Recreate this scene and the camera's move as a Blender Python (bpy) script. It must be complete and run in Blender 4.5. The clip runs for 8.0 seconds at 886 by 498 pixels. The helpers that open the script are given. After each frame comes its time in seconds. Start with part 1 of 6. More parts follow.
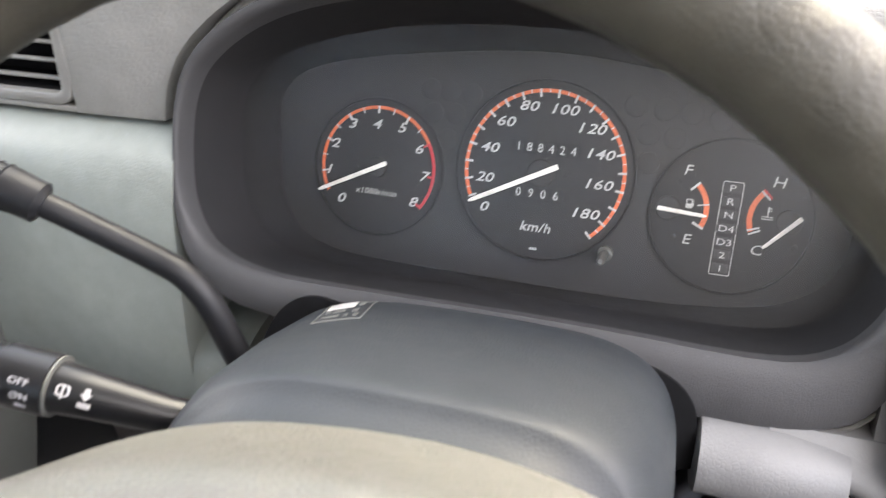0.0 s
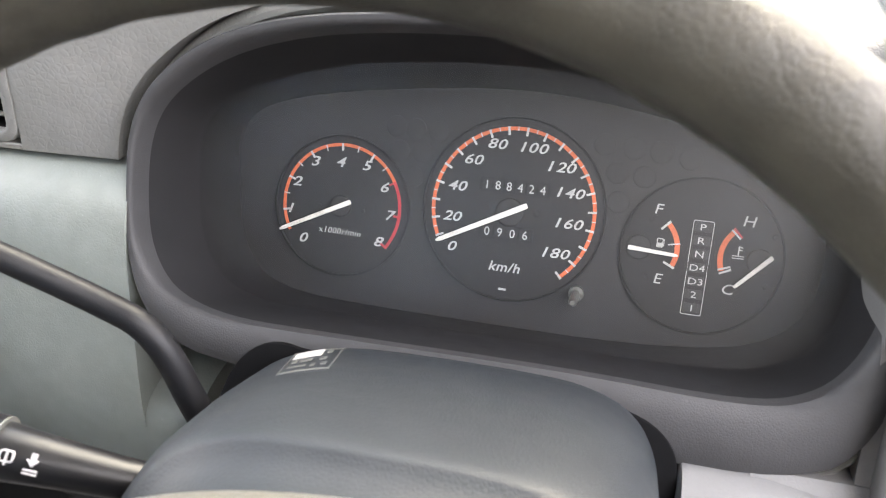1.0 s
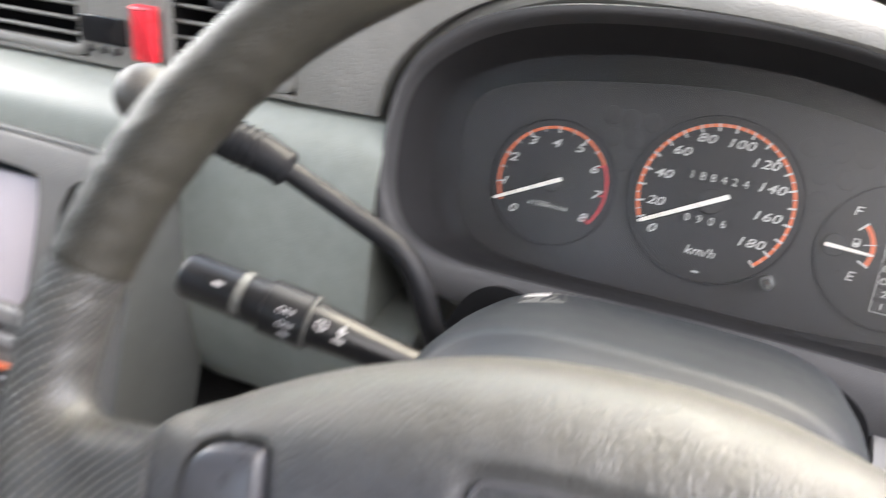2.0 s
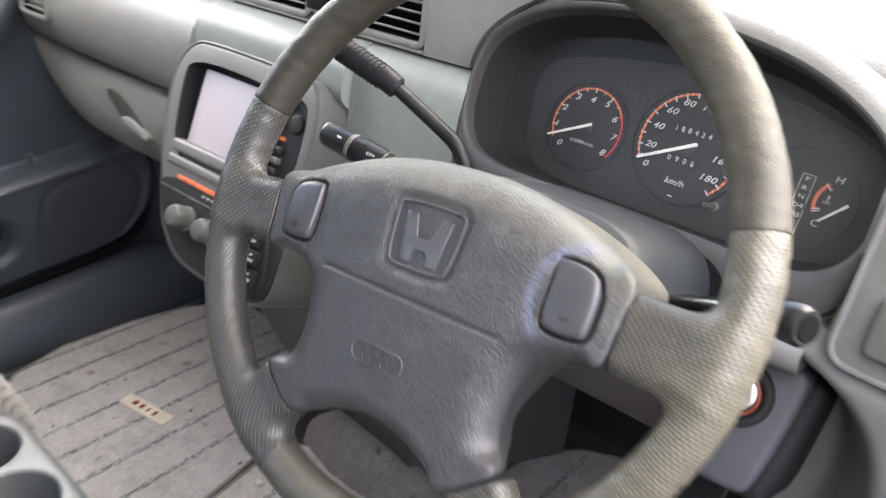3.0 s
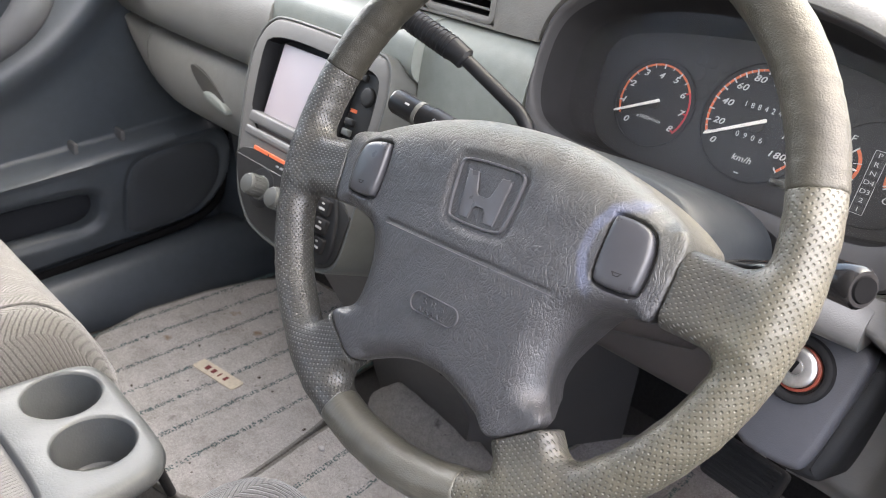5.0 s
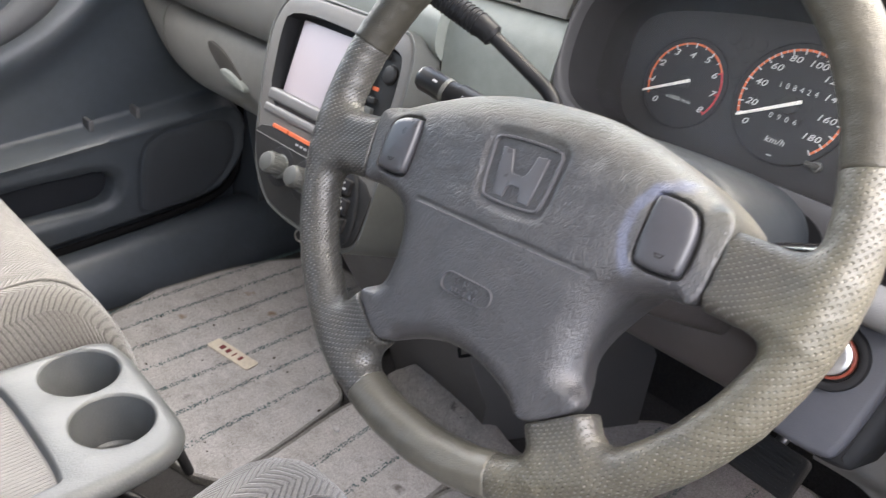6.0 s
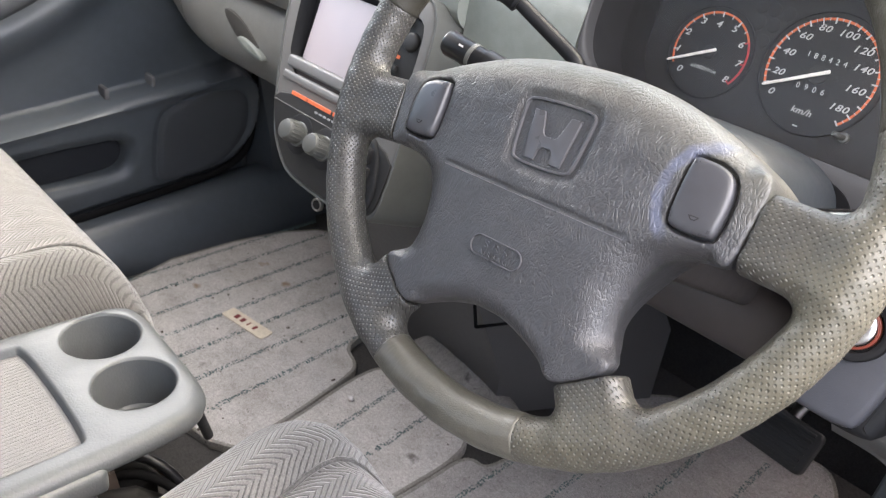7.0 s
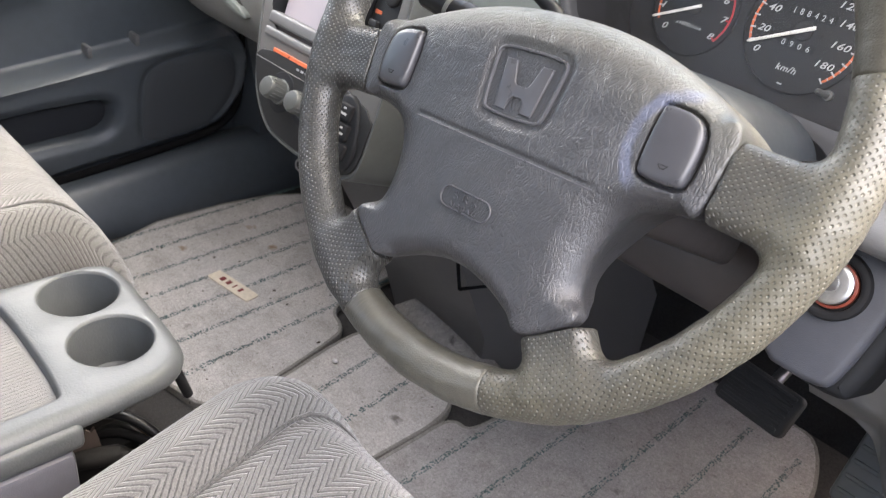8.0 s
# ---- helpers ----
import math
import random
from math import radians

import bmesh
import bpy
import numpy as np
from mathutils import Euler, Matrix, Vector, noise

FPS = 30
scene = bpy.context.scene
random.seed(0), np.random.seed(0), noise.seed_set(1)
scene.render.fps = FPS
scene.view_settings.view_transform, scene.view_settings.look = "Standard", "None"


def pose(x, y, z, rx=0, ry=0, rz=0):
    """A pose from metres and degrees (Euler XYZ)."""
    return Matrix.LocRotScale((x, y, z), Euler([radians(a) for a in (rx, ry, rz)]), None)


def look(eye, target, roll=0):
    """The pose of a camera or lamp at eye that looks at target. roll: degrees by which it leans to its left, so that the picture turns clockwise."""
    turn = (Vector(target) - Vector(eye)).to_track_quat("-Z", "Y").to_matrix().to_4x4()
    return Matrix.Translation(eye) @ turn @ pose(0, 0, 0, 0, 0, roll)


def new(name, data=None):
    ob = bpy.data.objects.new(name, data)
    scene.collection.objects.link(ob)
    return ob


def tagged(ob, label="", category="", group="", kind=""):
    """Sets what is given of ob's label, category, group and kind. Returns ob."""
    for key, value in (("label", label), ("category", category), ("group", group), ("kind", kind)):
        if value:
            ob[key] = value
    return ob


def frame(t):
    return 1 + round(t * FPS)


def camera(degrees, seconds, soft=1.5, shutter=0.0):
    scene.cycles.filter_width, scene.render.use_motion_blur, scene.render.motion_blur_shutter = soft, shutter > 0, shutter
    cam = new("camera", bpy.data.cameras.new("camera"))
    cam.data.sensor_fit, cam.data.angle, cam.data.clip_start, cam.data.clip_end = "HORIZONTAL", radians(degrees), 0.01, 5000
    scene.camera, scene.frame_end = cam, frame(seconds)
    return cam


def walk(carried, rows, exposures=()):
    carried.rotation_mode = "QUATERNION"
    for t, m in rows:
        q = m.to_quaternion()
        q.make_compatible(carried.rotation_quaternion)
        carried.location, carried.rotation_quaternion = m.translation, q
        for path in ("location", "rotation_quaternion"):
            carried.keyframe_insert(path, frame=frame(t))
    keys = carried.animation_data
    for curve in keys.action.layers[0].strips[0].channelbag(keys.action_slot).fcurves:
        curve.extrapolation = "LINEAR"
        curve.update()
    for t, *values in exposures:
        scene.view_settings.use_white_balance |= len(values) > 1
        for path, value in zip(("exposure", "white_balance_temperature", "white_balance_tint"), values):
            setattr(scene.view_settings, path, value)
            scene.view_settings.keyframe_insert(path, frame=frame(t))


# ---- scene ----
from mathutils.bvhtree import BVHTree

# ---- camera ----
cam = camera(58.55, 8.0, soft=0.7, shutter=0.6)
cam.data.dof.use_dof, cam.data.dof.focus_distance, cam.data.dof.aperture_fstop = True, 0.52, 18.0
PATH = [
    (0.0, 0.0752, -0.0969, 0.7820, 62.051, -0.405, 16.592),
    (0.5, 0.0690, -0.0861, 0.7803, 63.655, -0.746, 13.670),
    (1.0, 0.0625, -0.0856, 0.7816, 64.265, -1.622, 13.226),
    (1.5, 0.0543, -0.1048, 0.7740, 65.282, -3.176, 15.902),
    (2.0, 0.0193, -0.1649, 0.7645, 66.039, -4.789, 22.417),
    (2.2, 0.0274, -0.2075, 0.7737, 65.383, -5.604, 25.719),
    (3.3, 0.2992, -0.3502, 0.8021, 65.118, -6.017, 43.357),
    (3.5, 0.2959, -0.3522, 0.7975, 65.492, -6.022, 44.165),
    (4.0, 0.2772, -0.3461, 0.7890, 64.725, -5.663, 45.420),
    (4.5, 0.2773, -0.3465, 0.7885, 64.038, -5.650, 45.515),
    (5.8, 0.2689, -0.3401, 0.7851, 62.587, -5.934, 46.127),
    (6.0, 0.2609, -0.3482, 0.7796, 62.269, -6.052, 46.357),
    (6.5, 0.2545, -0.3561, 0.7762, 61.512, -6.353, 46.868),
    (7.0, 0.2553, -0.3602, 0.7700, 60.586, -6.459, 47.102),
    (7.5, 0.2707, -0.3512, 0.7689, 59.441, -6.605, 46.893),
    (8.0, 0.2667, -0.3470, 0.7591, 58.436, -6.949, 47.130),
]
walk(cam, [(t, pose(x, y, z, rx, ry, rz)) for t, x, y, z, rx, ry, rz in PATH], [(0.0, 3.90, 7200, 16), (0.5, 4.00, 7200, 16), (1.5, 3.98, 7200, 16), (2.1, 3.78, 7200, 16), (3.3, 3.65, 7200, 16), (8.0, 3.70, 7200, 16)])

# ---- world and light ----
SUN_AZ, SUN_EL = 30.0, 54.0   # degrees: azimuth clockwise from the car's nose, height
world = bpy.data.worlds.new("sky")
scene.world = world
world.use_nodes = True
wn = world.node_tree.nodes
sky = wn.new("ShaderNodeTexSky")
sky.sky_type = "NISHITA"
sky.sun_disc = False
sky.sun_elevation, sky.sun_rotation = radians(SUN_EL), radians(SUN_AZ)
sky.air_density, sky.dust_density = 1.0, 4.0
wn["Background"].inputs["Strength"].default_value = 0.10
world.node_tree.links.new(sky.outputs[0], wn["Background"].inputs[0])
sun = new("sun", bpy.data.lights.new("sun", "SUN"))
sun.data.energy, sun.data.angle, sun.data.color = 0.16, radians(46), (1.0, 0.97, 0.93)
sun.matrix_world = look((math.sin(radians(SUN_AZ)) * math.cos(radians(SUN_EL)), math.cos(radians(SUN_AZ)) * math.cos(radians(SUN_EL)), math.sin(radians(SUN_EL))), (0, 0, 0))


# the sky's light that falls in through the driver's side window
door_light = new("door_sky_light", bpy.data.lights.new("door_sky_light", "AREA"))
door_light.data.shape, door_light.data.size, door_light.data.size_y = "RECTANGLE", 0.95, 0.42
door_light.data.energy, door_light.data.color = 1.05, (0.96, 0.98, 1.0)
door_light.matrix_world = look((0.43, -0.12, 0.98), (-0.25, 0.05, 0.45))

# and through the passenger's side window
window_light = new("window_sky_light", bpy.data.lights.new("window_sky_light", "AREA"))
window_light.data.shape, window_light.data.size, window_light.data.size_y = "RECTANGLE", 0.75, 0.42
window_light.data.energy, window_light.data.color = 1.6, (0.94, 0.97, 1.0)
window_light.matrix_world = look((-1.015, 0.24, 0.985), (-0.50, 0.26, 0.0))


# ---- materials ----
class Nodes:
    """A short way to write a node tree."""

    def __init__(self, name):
        self.m = bpy.data.materials.new(name)
        self.m.use_nodes = True
        self.t = self.m.node_tree
        self.b = self.t.nodes["Principled BSDF"]
        self.co = self.t.nodes.new("ShaderNodeTexCoord")

    def link(self, a, b):
        self.t.links.new(a, b)

    def put(self, kind, ins, **props):
        n = self.t.nodes.new(kind)
        for k, v in props.items():
            if k == "operation":
                n.operation = v
            elif k == "blend_type":
                n.blend_type = v
            elif k == "feature":
                n.feature = v
            elif k == "data_type":
                n.data_type = v
        for k, v in ins.items():
            if hasattr(v, "is_linked"):
                self.link(v, n.inputs[k])
            else:
                n.inputs[k].default_value = v
        return n

    def math(self, op, a, b=0.0, c=0.0):
        return self.put("ShaderNodeMath", {0: a, 1: b, 2: c}, operation=op).outputs[0]

    def noise(self, scale, detail=3.0, rough=0.55, at=None):
        return self.put("ShaderNodeTexNoise", {"Vector": at or self.co.outputs["Object"], "Scale": scale, "Detail": detail, "Roughness": rough}).outputs["Fac"]

    def ramp(self, fac, stops):
        n = self.put("ShaderNodeValToRGB", {"Fac": fac})
        e = n.color_ramp.elements
        while len(e) < len(stops):
            e.new(0.5)
        for el, (p, c) in zip(e, stops):
            el.position, el.color = p, (*c, 1)
        return n.outputs[0]

    def mix(self, fac, a, b, kind="MIX"):
        n = self.t.nodes.new("ShaderNodeMixRGB")
        n.blend_type = kind
        for k, v in ((0, fac), (1, a), (2, b)):
            if hasattr(v, "is_linked"):
                self.link(v, n.inputs[k])
            else:
                n.inputs[k].default_value = v if k == 0 else (*v, 1)
        return n.outputs[0]

    def bump(self, height, depth, strength=1.0, after=None):
        ins = {"Height": height, "Distance": depth, "Strength": strength}
        if after:
            ins["Normal"] = after
        n = self.put("ShaderNodeBump", ins)
        self.link(n.outputs[0], self.b.inputs["Normal"])
        return n.outputs[0]

    def done(self, color=None, rough=None, metal=0.0, spec=0.5):
        for k, v in (("Base Color", color), ("Roughness", rough)):
            if v is None:
                continue
            if hasattr(v, "is_linked"):
                self.link(v, self.b.inputs[k])
            else:
                self.b.inputs[k].default_value = (*v, 1) if k == "Base Color" else v
        self.b.inputs["Metallic"].default_value = metal
        self.b.inputs["Specular IOR Level"].default_value = spec
        return self.m


def scaled(c, k):
    return tuple(min(1.0, v * k) for v in c)


def plastic(name, color, rough=0.5, grain=0.00018, size=900.0, spec=0.5, dirt=0.35):
    """Moulded plastic with a fine leather grain, faint stains and dusty specks."""
    n = Nodes(name)
    big, small = n.noise(7.0, 4.0), n.noise(70.0, 5.0, 0.65)
    col = n.ramp(big, [(0.3, scaled(color, 1 - dirt * 0.3)), (0.7, scaled(color, 1 + dirt * 0.25))])
    col = n.mix(n.math("MULTIPLY", n.math("GREATER_THAN", n.noise(620.0, 2.0), 0.735), 0.35), col, scaled(color, 2.2))
    col = n.mix(0.25, col, n.ramp(small, [(0.35, scaled(color, 0.75)), (0.7, scaled(color, 1.3))]))
    v = n.put("ShaderNodeTexVoronoi", {"Vector": n.co.outputs["Object"], "Scale": size}, feature="DISTANCE_TO_EDGE").outputs["Distance"]
    h = n.math("MINIMUM", v, 0.25)
    wrinkles = n.noise(size * 0.28, 4.0, 0.6)
    n.bump(n.math("ADD", h, n.math("MULTIPLY", wrinkles, 0.6)), grain)
    r = n.math("MULTIPLY_ADD", small, 0.22, rough - 0.11)
    return n.done(col, r, 0.0, spec)


def creased(name, color, rough):
    """Vinyl with a net of fine creases like old leather, rubbed and painted lighter for the sky along its upper edge,
    and rubbed blue beside one button.
    """
    n = Nodes(name)
    big, small = n.noise(11.0, 4.0), n.noise(90.0, 5.0, 0.65)
    col = n.ramp(big, [(0.3, scaled(color, 0.88)), (0.7, scaled(color, 1.12))])
    col = n.mix(0.3, col, n.ramp(small, [(0.35, scaled(color, 0.7)), (0.7, scaled(color, 1.3))]))
    xyz = n.put("ShaderNodeSeparateXYZ", {0: n.co.outputs["Object"]})
    # upper edge: rubbing plus windscreen light put into the colour; a bow across the top, wider on the driver's right
    edge = n.math("ADD", n.math("ADD", xyz.outputs[1], n.math("MULTIPLY", n.math("MULTIPLY", xyz.outputs[0], xyz.outputs[0]), 1.2)), n.math("MULTIPLY", xyz.outputs[0], 0.05))
    lit_rub = n.put("ShaderNodeMapRange", {"Value": n.math("MULTIPLY_ADD", n.math("SUBTRACT", big, 0.5), 0.05, edge), "From Min": 0.004, "From Max": 0.040}).outputs[0]
    col = n.mix(n.math("MULTIPLY", lit_rub, 0.9), col, (0.098, 0.095, 0.079))
    # bluish scuffed crescent beside the right-hand button
    du = n.math("DIVIDE", n.math("SUBTRACT", xyz.outputs[0], 0.0985), 0.0245)
    dv = n.math("DIVIDE", n.math("ADD", xyz.outputs[1], 0.0130), 0.0285)
    q = n.math("SQRT", n.math("ADD", n.math("MULTIPLY", du, du), n.math("MULTIPLY", dv, dv)))
    q = n.math("MULTIPLY_ADD", n.math("SUBTRACT", n.noise(140.0, 3.0), 0.5), 0.16, q)
    band = n.math("MULTIPLY", n.put("ShaderNodeMapRange", {"Value": q, "From Min": 0.84, "From Max": 0.93}).outputs[0], n.put("ShaderNodeMapRange", {"Value": q, "From Min": 1.06, "From Max": 1.18, "To Min": 1.0, "To Max": 0.0}).outputs[0])
    band = n.math("MULTIPLY", band, n.put("ShaderNodeMapRange", {"Value": n.math("MULTIPLY_ADD", dv, 0.35, n.math("MULTIPLY", du, -1.0)), "From Min": 0.20, "From Max": 0.55}).outputs[0])
    scuff = n.math("MULTIPLY", band, n.put("ShaderNodeMapRange", {"Value": n.noise(60.0, 3.0), "From Min": 0.3, "From Max": 0.6, "To Min": 0.45, "To Max": 1.0}).outputs[0])
    col = n.mix(scuff, col, (0.092, 0.102, 0.145))
    # creases: two nets of cells, drawn out along a wandering direction
    warp = n.put("ShaderNodeTexNoise", {"Vector": n.co.outputs["Object"], "Scale": 34.0, "Detail": 2.0}).outputs["Color"]
    at = n.put("ShaderNodeVectorMath", {0: n.co.outputs["Object"], 1: n.put("ShaderNodeVectorMath", {0: warp, 1: (0.020, 0.020, 0.0)}, operation="MULTIPLY").outputs[0]}, operation="ADD").outputs[0]
    nets = []
    for turn, scale, stretch, wide in ((-0.75, 400.0, 0.50, 0.22), (-1.3, 680.0, 0.6, 0.28), (0.5, 1100.0, 0.8, 0.3)):
        m = n.put("ShaderNodeMapping", {"Vector": at, "Rotation": (0, 0, turn), "Scale": (1.0, stretch, 1.0)}).outputs[0]
        d = n.put("ShaderNodeTexVoronoi", {"Vector": m, "Scale": scale}, feature="DISTANCE_TO_EDGE").outputs["Distance"]
        nets.append(n.put("ShaderNodeMapRange", {"Value": d, "From Min": 0.0, "From Max": wide}).outputs[0])
    h = n.math("ADD", nets[0], n.math("ADD", n.math("MULTIPLY", nets[1], 0.6), n.math("MULTIPLY", nets[2], 0.35)))
    patch = n.put("ShaderNodeMapRange", {"Value": n.noise(22.0, 2.0), "From Min": 0.30, "From Max": 0.66, "To Min": 0.50, "To Max": 1.05}).outputs[0]
    h = n.math("MULTIPLY", h, patch)
    first = n.bump(n.noise(75.0, 2.0), 0.0008)
    n.bump(h, 0.00018, 1.0, first)
    return n.done(col, n.math("MULTIPLY_ADD", small, 0.18, rough - 0.09), 0.0, 0.6)


def plain(name, color, rough=0.5, metal=0.0, spec=0.5):
    n = Nodes(name)
    f = n.noise(160.0, 3.0)
    return n.done(n.ramp(f, [(0.3, scaled(color, 0.86)), (0.7, scaled(color, 1.1))]), n.math("MULTIPLY_ADD", f, 0.16, rough - 0.08), metal, spec)


def leather(name, color, worn, rough, dots):
    """Worn steering wheel leather; dots: the pitch of its perforation, 0 for none. Reads UV in metres."""
    n = Nodes(name)
    big, mid = n.noise(16.0, 4.0, 0.6), n.noise(60.0, 5.0, 0.65)
    # the colour goes from the first to the second tone towards +x
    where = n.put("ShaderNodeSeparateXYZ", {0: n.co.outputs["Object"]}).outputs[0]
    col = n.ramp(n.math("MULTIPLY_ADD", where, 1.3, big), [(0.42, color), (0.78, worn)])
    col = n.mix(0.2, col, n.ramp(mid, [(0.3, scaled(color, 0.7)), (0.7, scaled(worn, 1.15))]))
    v = n.put("ShaderNodeTexVoronoi", {"Vector": n.co.outputs["Object"], "Scale": 620.0}, feature="DISTANCE_TO_EDGE").outputs["Distance"]
    fine = n.math("ADD", n.math("MINIMUM", v, 0.22), n.math("MULTIPLY", n.noise(260.0, 4.0), 0.8))
    if not dots and rough < 0.4:
        # fine rubbed lines across the rim
        lines = n.put("ShaderNodeTexNoise", {"Vector": n.put("ShaderNodeVectorMath", {0: n.co.outputs["UV"], 1: (900.0, 130.0, 1.0)}, operation="MULTIPLY").outputs[0], "Scale": 1.0, "Detail": 3.0}).outputs[0]
        fine = n.math("ADD", fine, n.math("MULTIPLY", lines, 0.35))
        col = n.mix(n.ramp(lines, [(0.5, (0, 0, 0)), (0.75, (0.22, 0.22, 0.22))]), col, scaled(worn, 1.4))
    first = n.bump(fine, 0.00022 if dots else 0.00042 if rough > 0.4 else 0.0003)
    r = n.math("MULTIPLY_ADD", mid, 0.06, rough - 0.03)
    if dots:
        s = n.put("ShaderNodeSeparateXYZ", {0: n.co.outputs["UV"]})
        v = n.math("DIVIDE", s.outputs[1], dots * 0.52)
        row = n.math("FLOOR", v)
        u = n.math("ADD", n.math("DIVIDE", s.outputs[0], dots), n.math("MULTIPLY", n.math("PINGPONG", row, 1.0), 0.5))
        du = n.math("SUBTRACT", n.math("FRACT", u), 0.5)
        dv = n.math("MULTIPLY", n.math("SUBTRACT", n.math("FRACT", v), 0.5), 0.52)
        d = n.math("SQRT", n.math("ADD", n.math("MULTIPLY", du, du), n.math("MULTIPLY", dv, dv)))
        hole = n.put("ShaderNodeMapRange", {"Value": d, "From Min": 0.07, "From Max": 0.20, "To Min": 1.0, "To Max": 0.0}).outputs[0]
        # a paler colour at the centre of each pit
        pit_pale = n.put("ShaderNodeMapRange", {"Value": d, "From Min": 0.05, "From Max": 0.14, "To Min": 0.6, "To Max": 0.0}).outputs[0]
        # the rim is rubbed paler than the spokes
        xy = n.put("ShaderNodeSeparateXYZ", {0: n.co.outputs["Object"]})
        away = n.math("SQRT", n.math("ADD", n.math("MULTIPLY", xy.outputs[0], xy.outputs[0]), n.math("MULTIPLY", xy.outputs[1], xy.outputs[1])))
        away = n.math("MULTIPLY_ADD", n.math("SUBTRACT", big, 0.5), 0.05, away)
        fresh = n.put("ShaderNodeMapRange", {"Value": away, "From Min": 0.140, "From Max": 0.172, "To Min": 0.62, "To Max": 0.0}).outputs[0]
        col = n.mix(fresh, col, scaled(color, 0.75))
        col = n.mix(pit_pale, col, (0.20, 0.195, 0.175))
        n.bump(n.math("SUBTRACT", 1.0, hole), 0.0010, 1.0, first)
    return n.done(col, r, 0.0, 0.65 if dots else 0.35 if rough > 0.4 else 0.85)


def herringbone(name, light, dark):
    """Ribbed velour with a herringbone weave, by UV in metres."""
    n = Nodes(name)
    s = n.put("ShaderNodeSeparateXYZ", {0: n.co.outputs["UV"]})
    wob = n.math("MULTIPLY", n.math("SUBTRACT", n.noise(45.0, 2.0), 0.5), 0.0016)
    band = n.math("PINGPONG", n.math("DIVIDE", n.math("ADD", s.outputs[0], wob), 0.0150), 1.0)
    v = n.math("ADD", n.math("DIVIDE", n.math("ADD", s.outputs[1], wob), 0.0060), n.math("MULTIPLY", band, 3.1))
    w = n.math("PINGPONG", v, 0.5)
    line = n.put("ShaderNodeMapRange", {"Value": w, "From Min": 0.07, "From Max": 0.25}).outputs[0]
    pile = n.noise(620.0, 3.0, 0.75)
    worn = n.noise(9.0, 4.0, 0.6)
    part_line = n.math("MULTIPLY", n.math("MULTIPLY_ADD", worn, 0.5, 0.62), n.put("ShaderNodeMapRange", {"Value": n.noise(420.0, 3.0, 0.7), "From Min": 0.36, "From Max": 0.56, "To Min": 0.55, "To Max": 1.15}).outputs[0])
    col = n.mix(n.math("MULTIPLY", n.math("SUBTRACT", 1.0, line), part_line), light, dark)
    # the two leans of the weave catch the light differently; one is painted darker for it
    lean = n.math("GREATER_THAN", n.math("FRACT", n.math("DIVIDE", n.math("ADD", s.outputs[0], wob), 0.0300)), 0.5)
    col = n.mix(n.math("MULTIPLY", lean, 0.28), col, scaled(dark, 2.6))
    col = n.mix(0.14, col, n.ramp(worn, [(0.3, scaled(dark, 1.1)), (0.7, scaled(light, 1.15))]))
    col = n.mix(0.40, col, n.ramp(pile, [(0.3, scaled(dark, 0.8)), (0.7, scaled(light, 1.2))]))
    n.bump(n.math("ADD", n.math("MULTIPLY", line, 0.7), n.math("MULTIPLY", pile, 0.5)), 0.0009)
    n.b.inputs["Sheen Weight"].default_value = 0.35
    return n.done(col, 0.92, 0.0, 0.2)


def carpet(name, color, dirt):
    n = Nodes(name)
    big, mid, pile = n.noise(5.0, 5.0, 0.65), n.noise(38.0, 4.0, 0.7), n.noise(900.0, 3.0, 0.7)
    col = n.ramp(big, [(0.32, scaled(color, 0.8)), (0.7, scaled(color, 1.15))])
    stain = n.noise(13.0, 5.0, 0.7)
    col = n.mix(n.ramp(stain, [(0.50, (0, 0, 0)), (0.68, (0.55, 0.55, 0.55))]), col, dirt)
    col = n.mix(n.ramp(mid, [(0.46, (0, 0, 0)), (0.72, (0.8, 0.8, 0.8))]), col, dirt)
    col = n.mix(0.55, col, n.ramp(pile, [(0.3, scaled(color, 0.4)), (0.7, scaled(color, 1.45))]))
    tuft = n.noise(240.0, 4.0, 0.75)
    speck = n.math("MULTIPLY", n.math("GREATER_THAN", n.noise(150.0, 3.0, 0.6), 0.685), 0.65)
    col = n.mix(speck, col, scaled(dirt, 0.35))
    col = n.mix(0.5, col, n.mix(1.0, col, n.ramp(tuft, [(0.36, (0.62, 0.61, 0.60)), (0.62, (1.22, 1.22, 1.22))]), "MULTIPLY"))
    # scattered spots, one in three of the cells
    warp = n.put("ShaderNodeVectorMath", {0: n.co.outputs["Object"], 1: n.put("ShaderNodeVectorMath", {0: n.put("ShaderNodeTexNoise", {"Vector": n.co.outputs["Object"], "Scale": 90.0, "Detail": 3.0}).outputs["Color"], 1: (0.022, 0.022, 0.022)}, operation="MULTIPLY").outputs[0]}, operation="ADD").outputs[0]
    cell = n.put("ShaderNodeTexVoronoi", {"Vector": warp, "Scale": 15.0})
    pick = n.put("ShaderNodeSeparateXYZ", {0: cell.outputs["Color"]})
    spot = n.put("ShaderNodeMapRange", {"Value": cell.outputs["Distance"], "From Min": 0.06, "From Max": 0.15, "To Min": 0.75, "To Max": 0.0}).outputs[0]
    spot = n.math("MULTIPLY", spot, n.math("GREATER_THAN", pick.outputs[0], 0.66))
    col = n.mix(spot, col, n.ramp(pick.outputs[1], [(0.62, scaled(dirt, 0.45)), (0.66, (dirt[0] * 1.25, dirt[1] * 0.95, dirt[2] * 0.6))]))
    n.bump(n.math("ADD", pile, n.math("MULTIPLY", tuft, 1.2)), 0.0017)
    return n.done(col, 0.95, 0.0, 0.15)


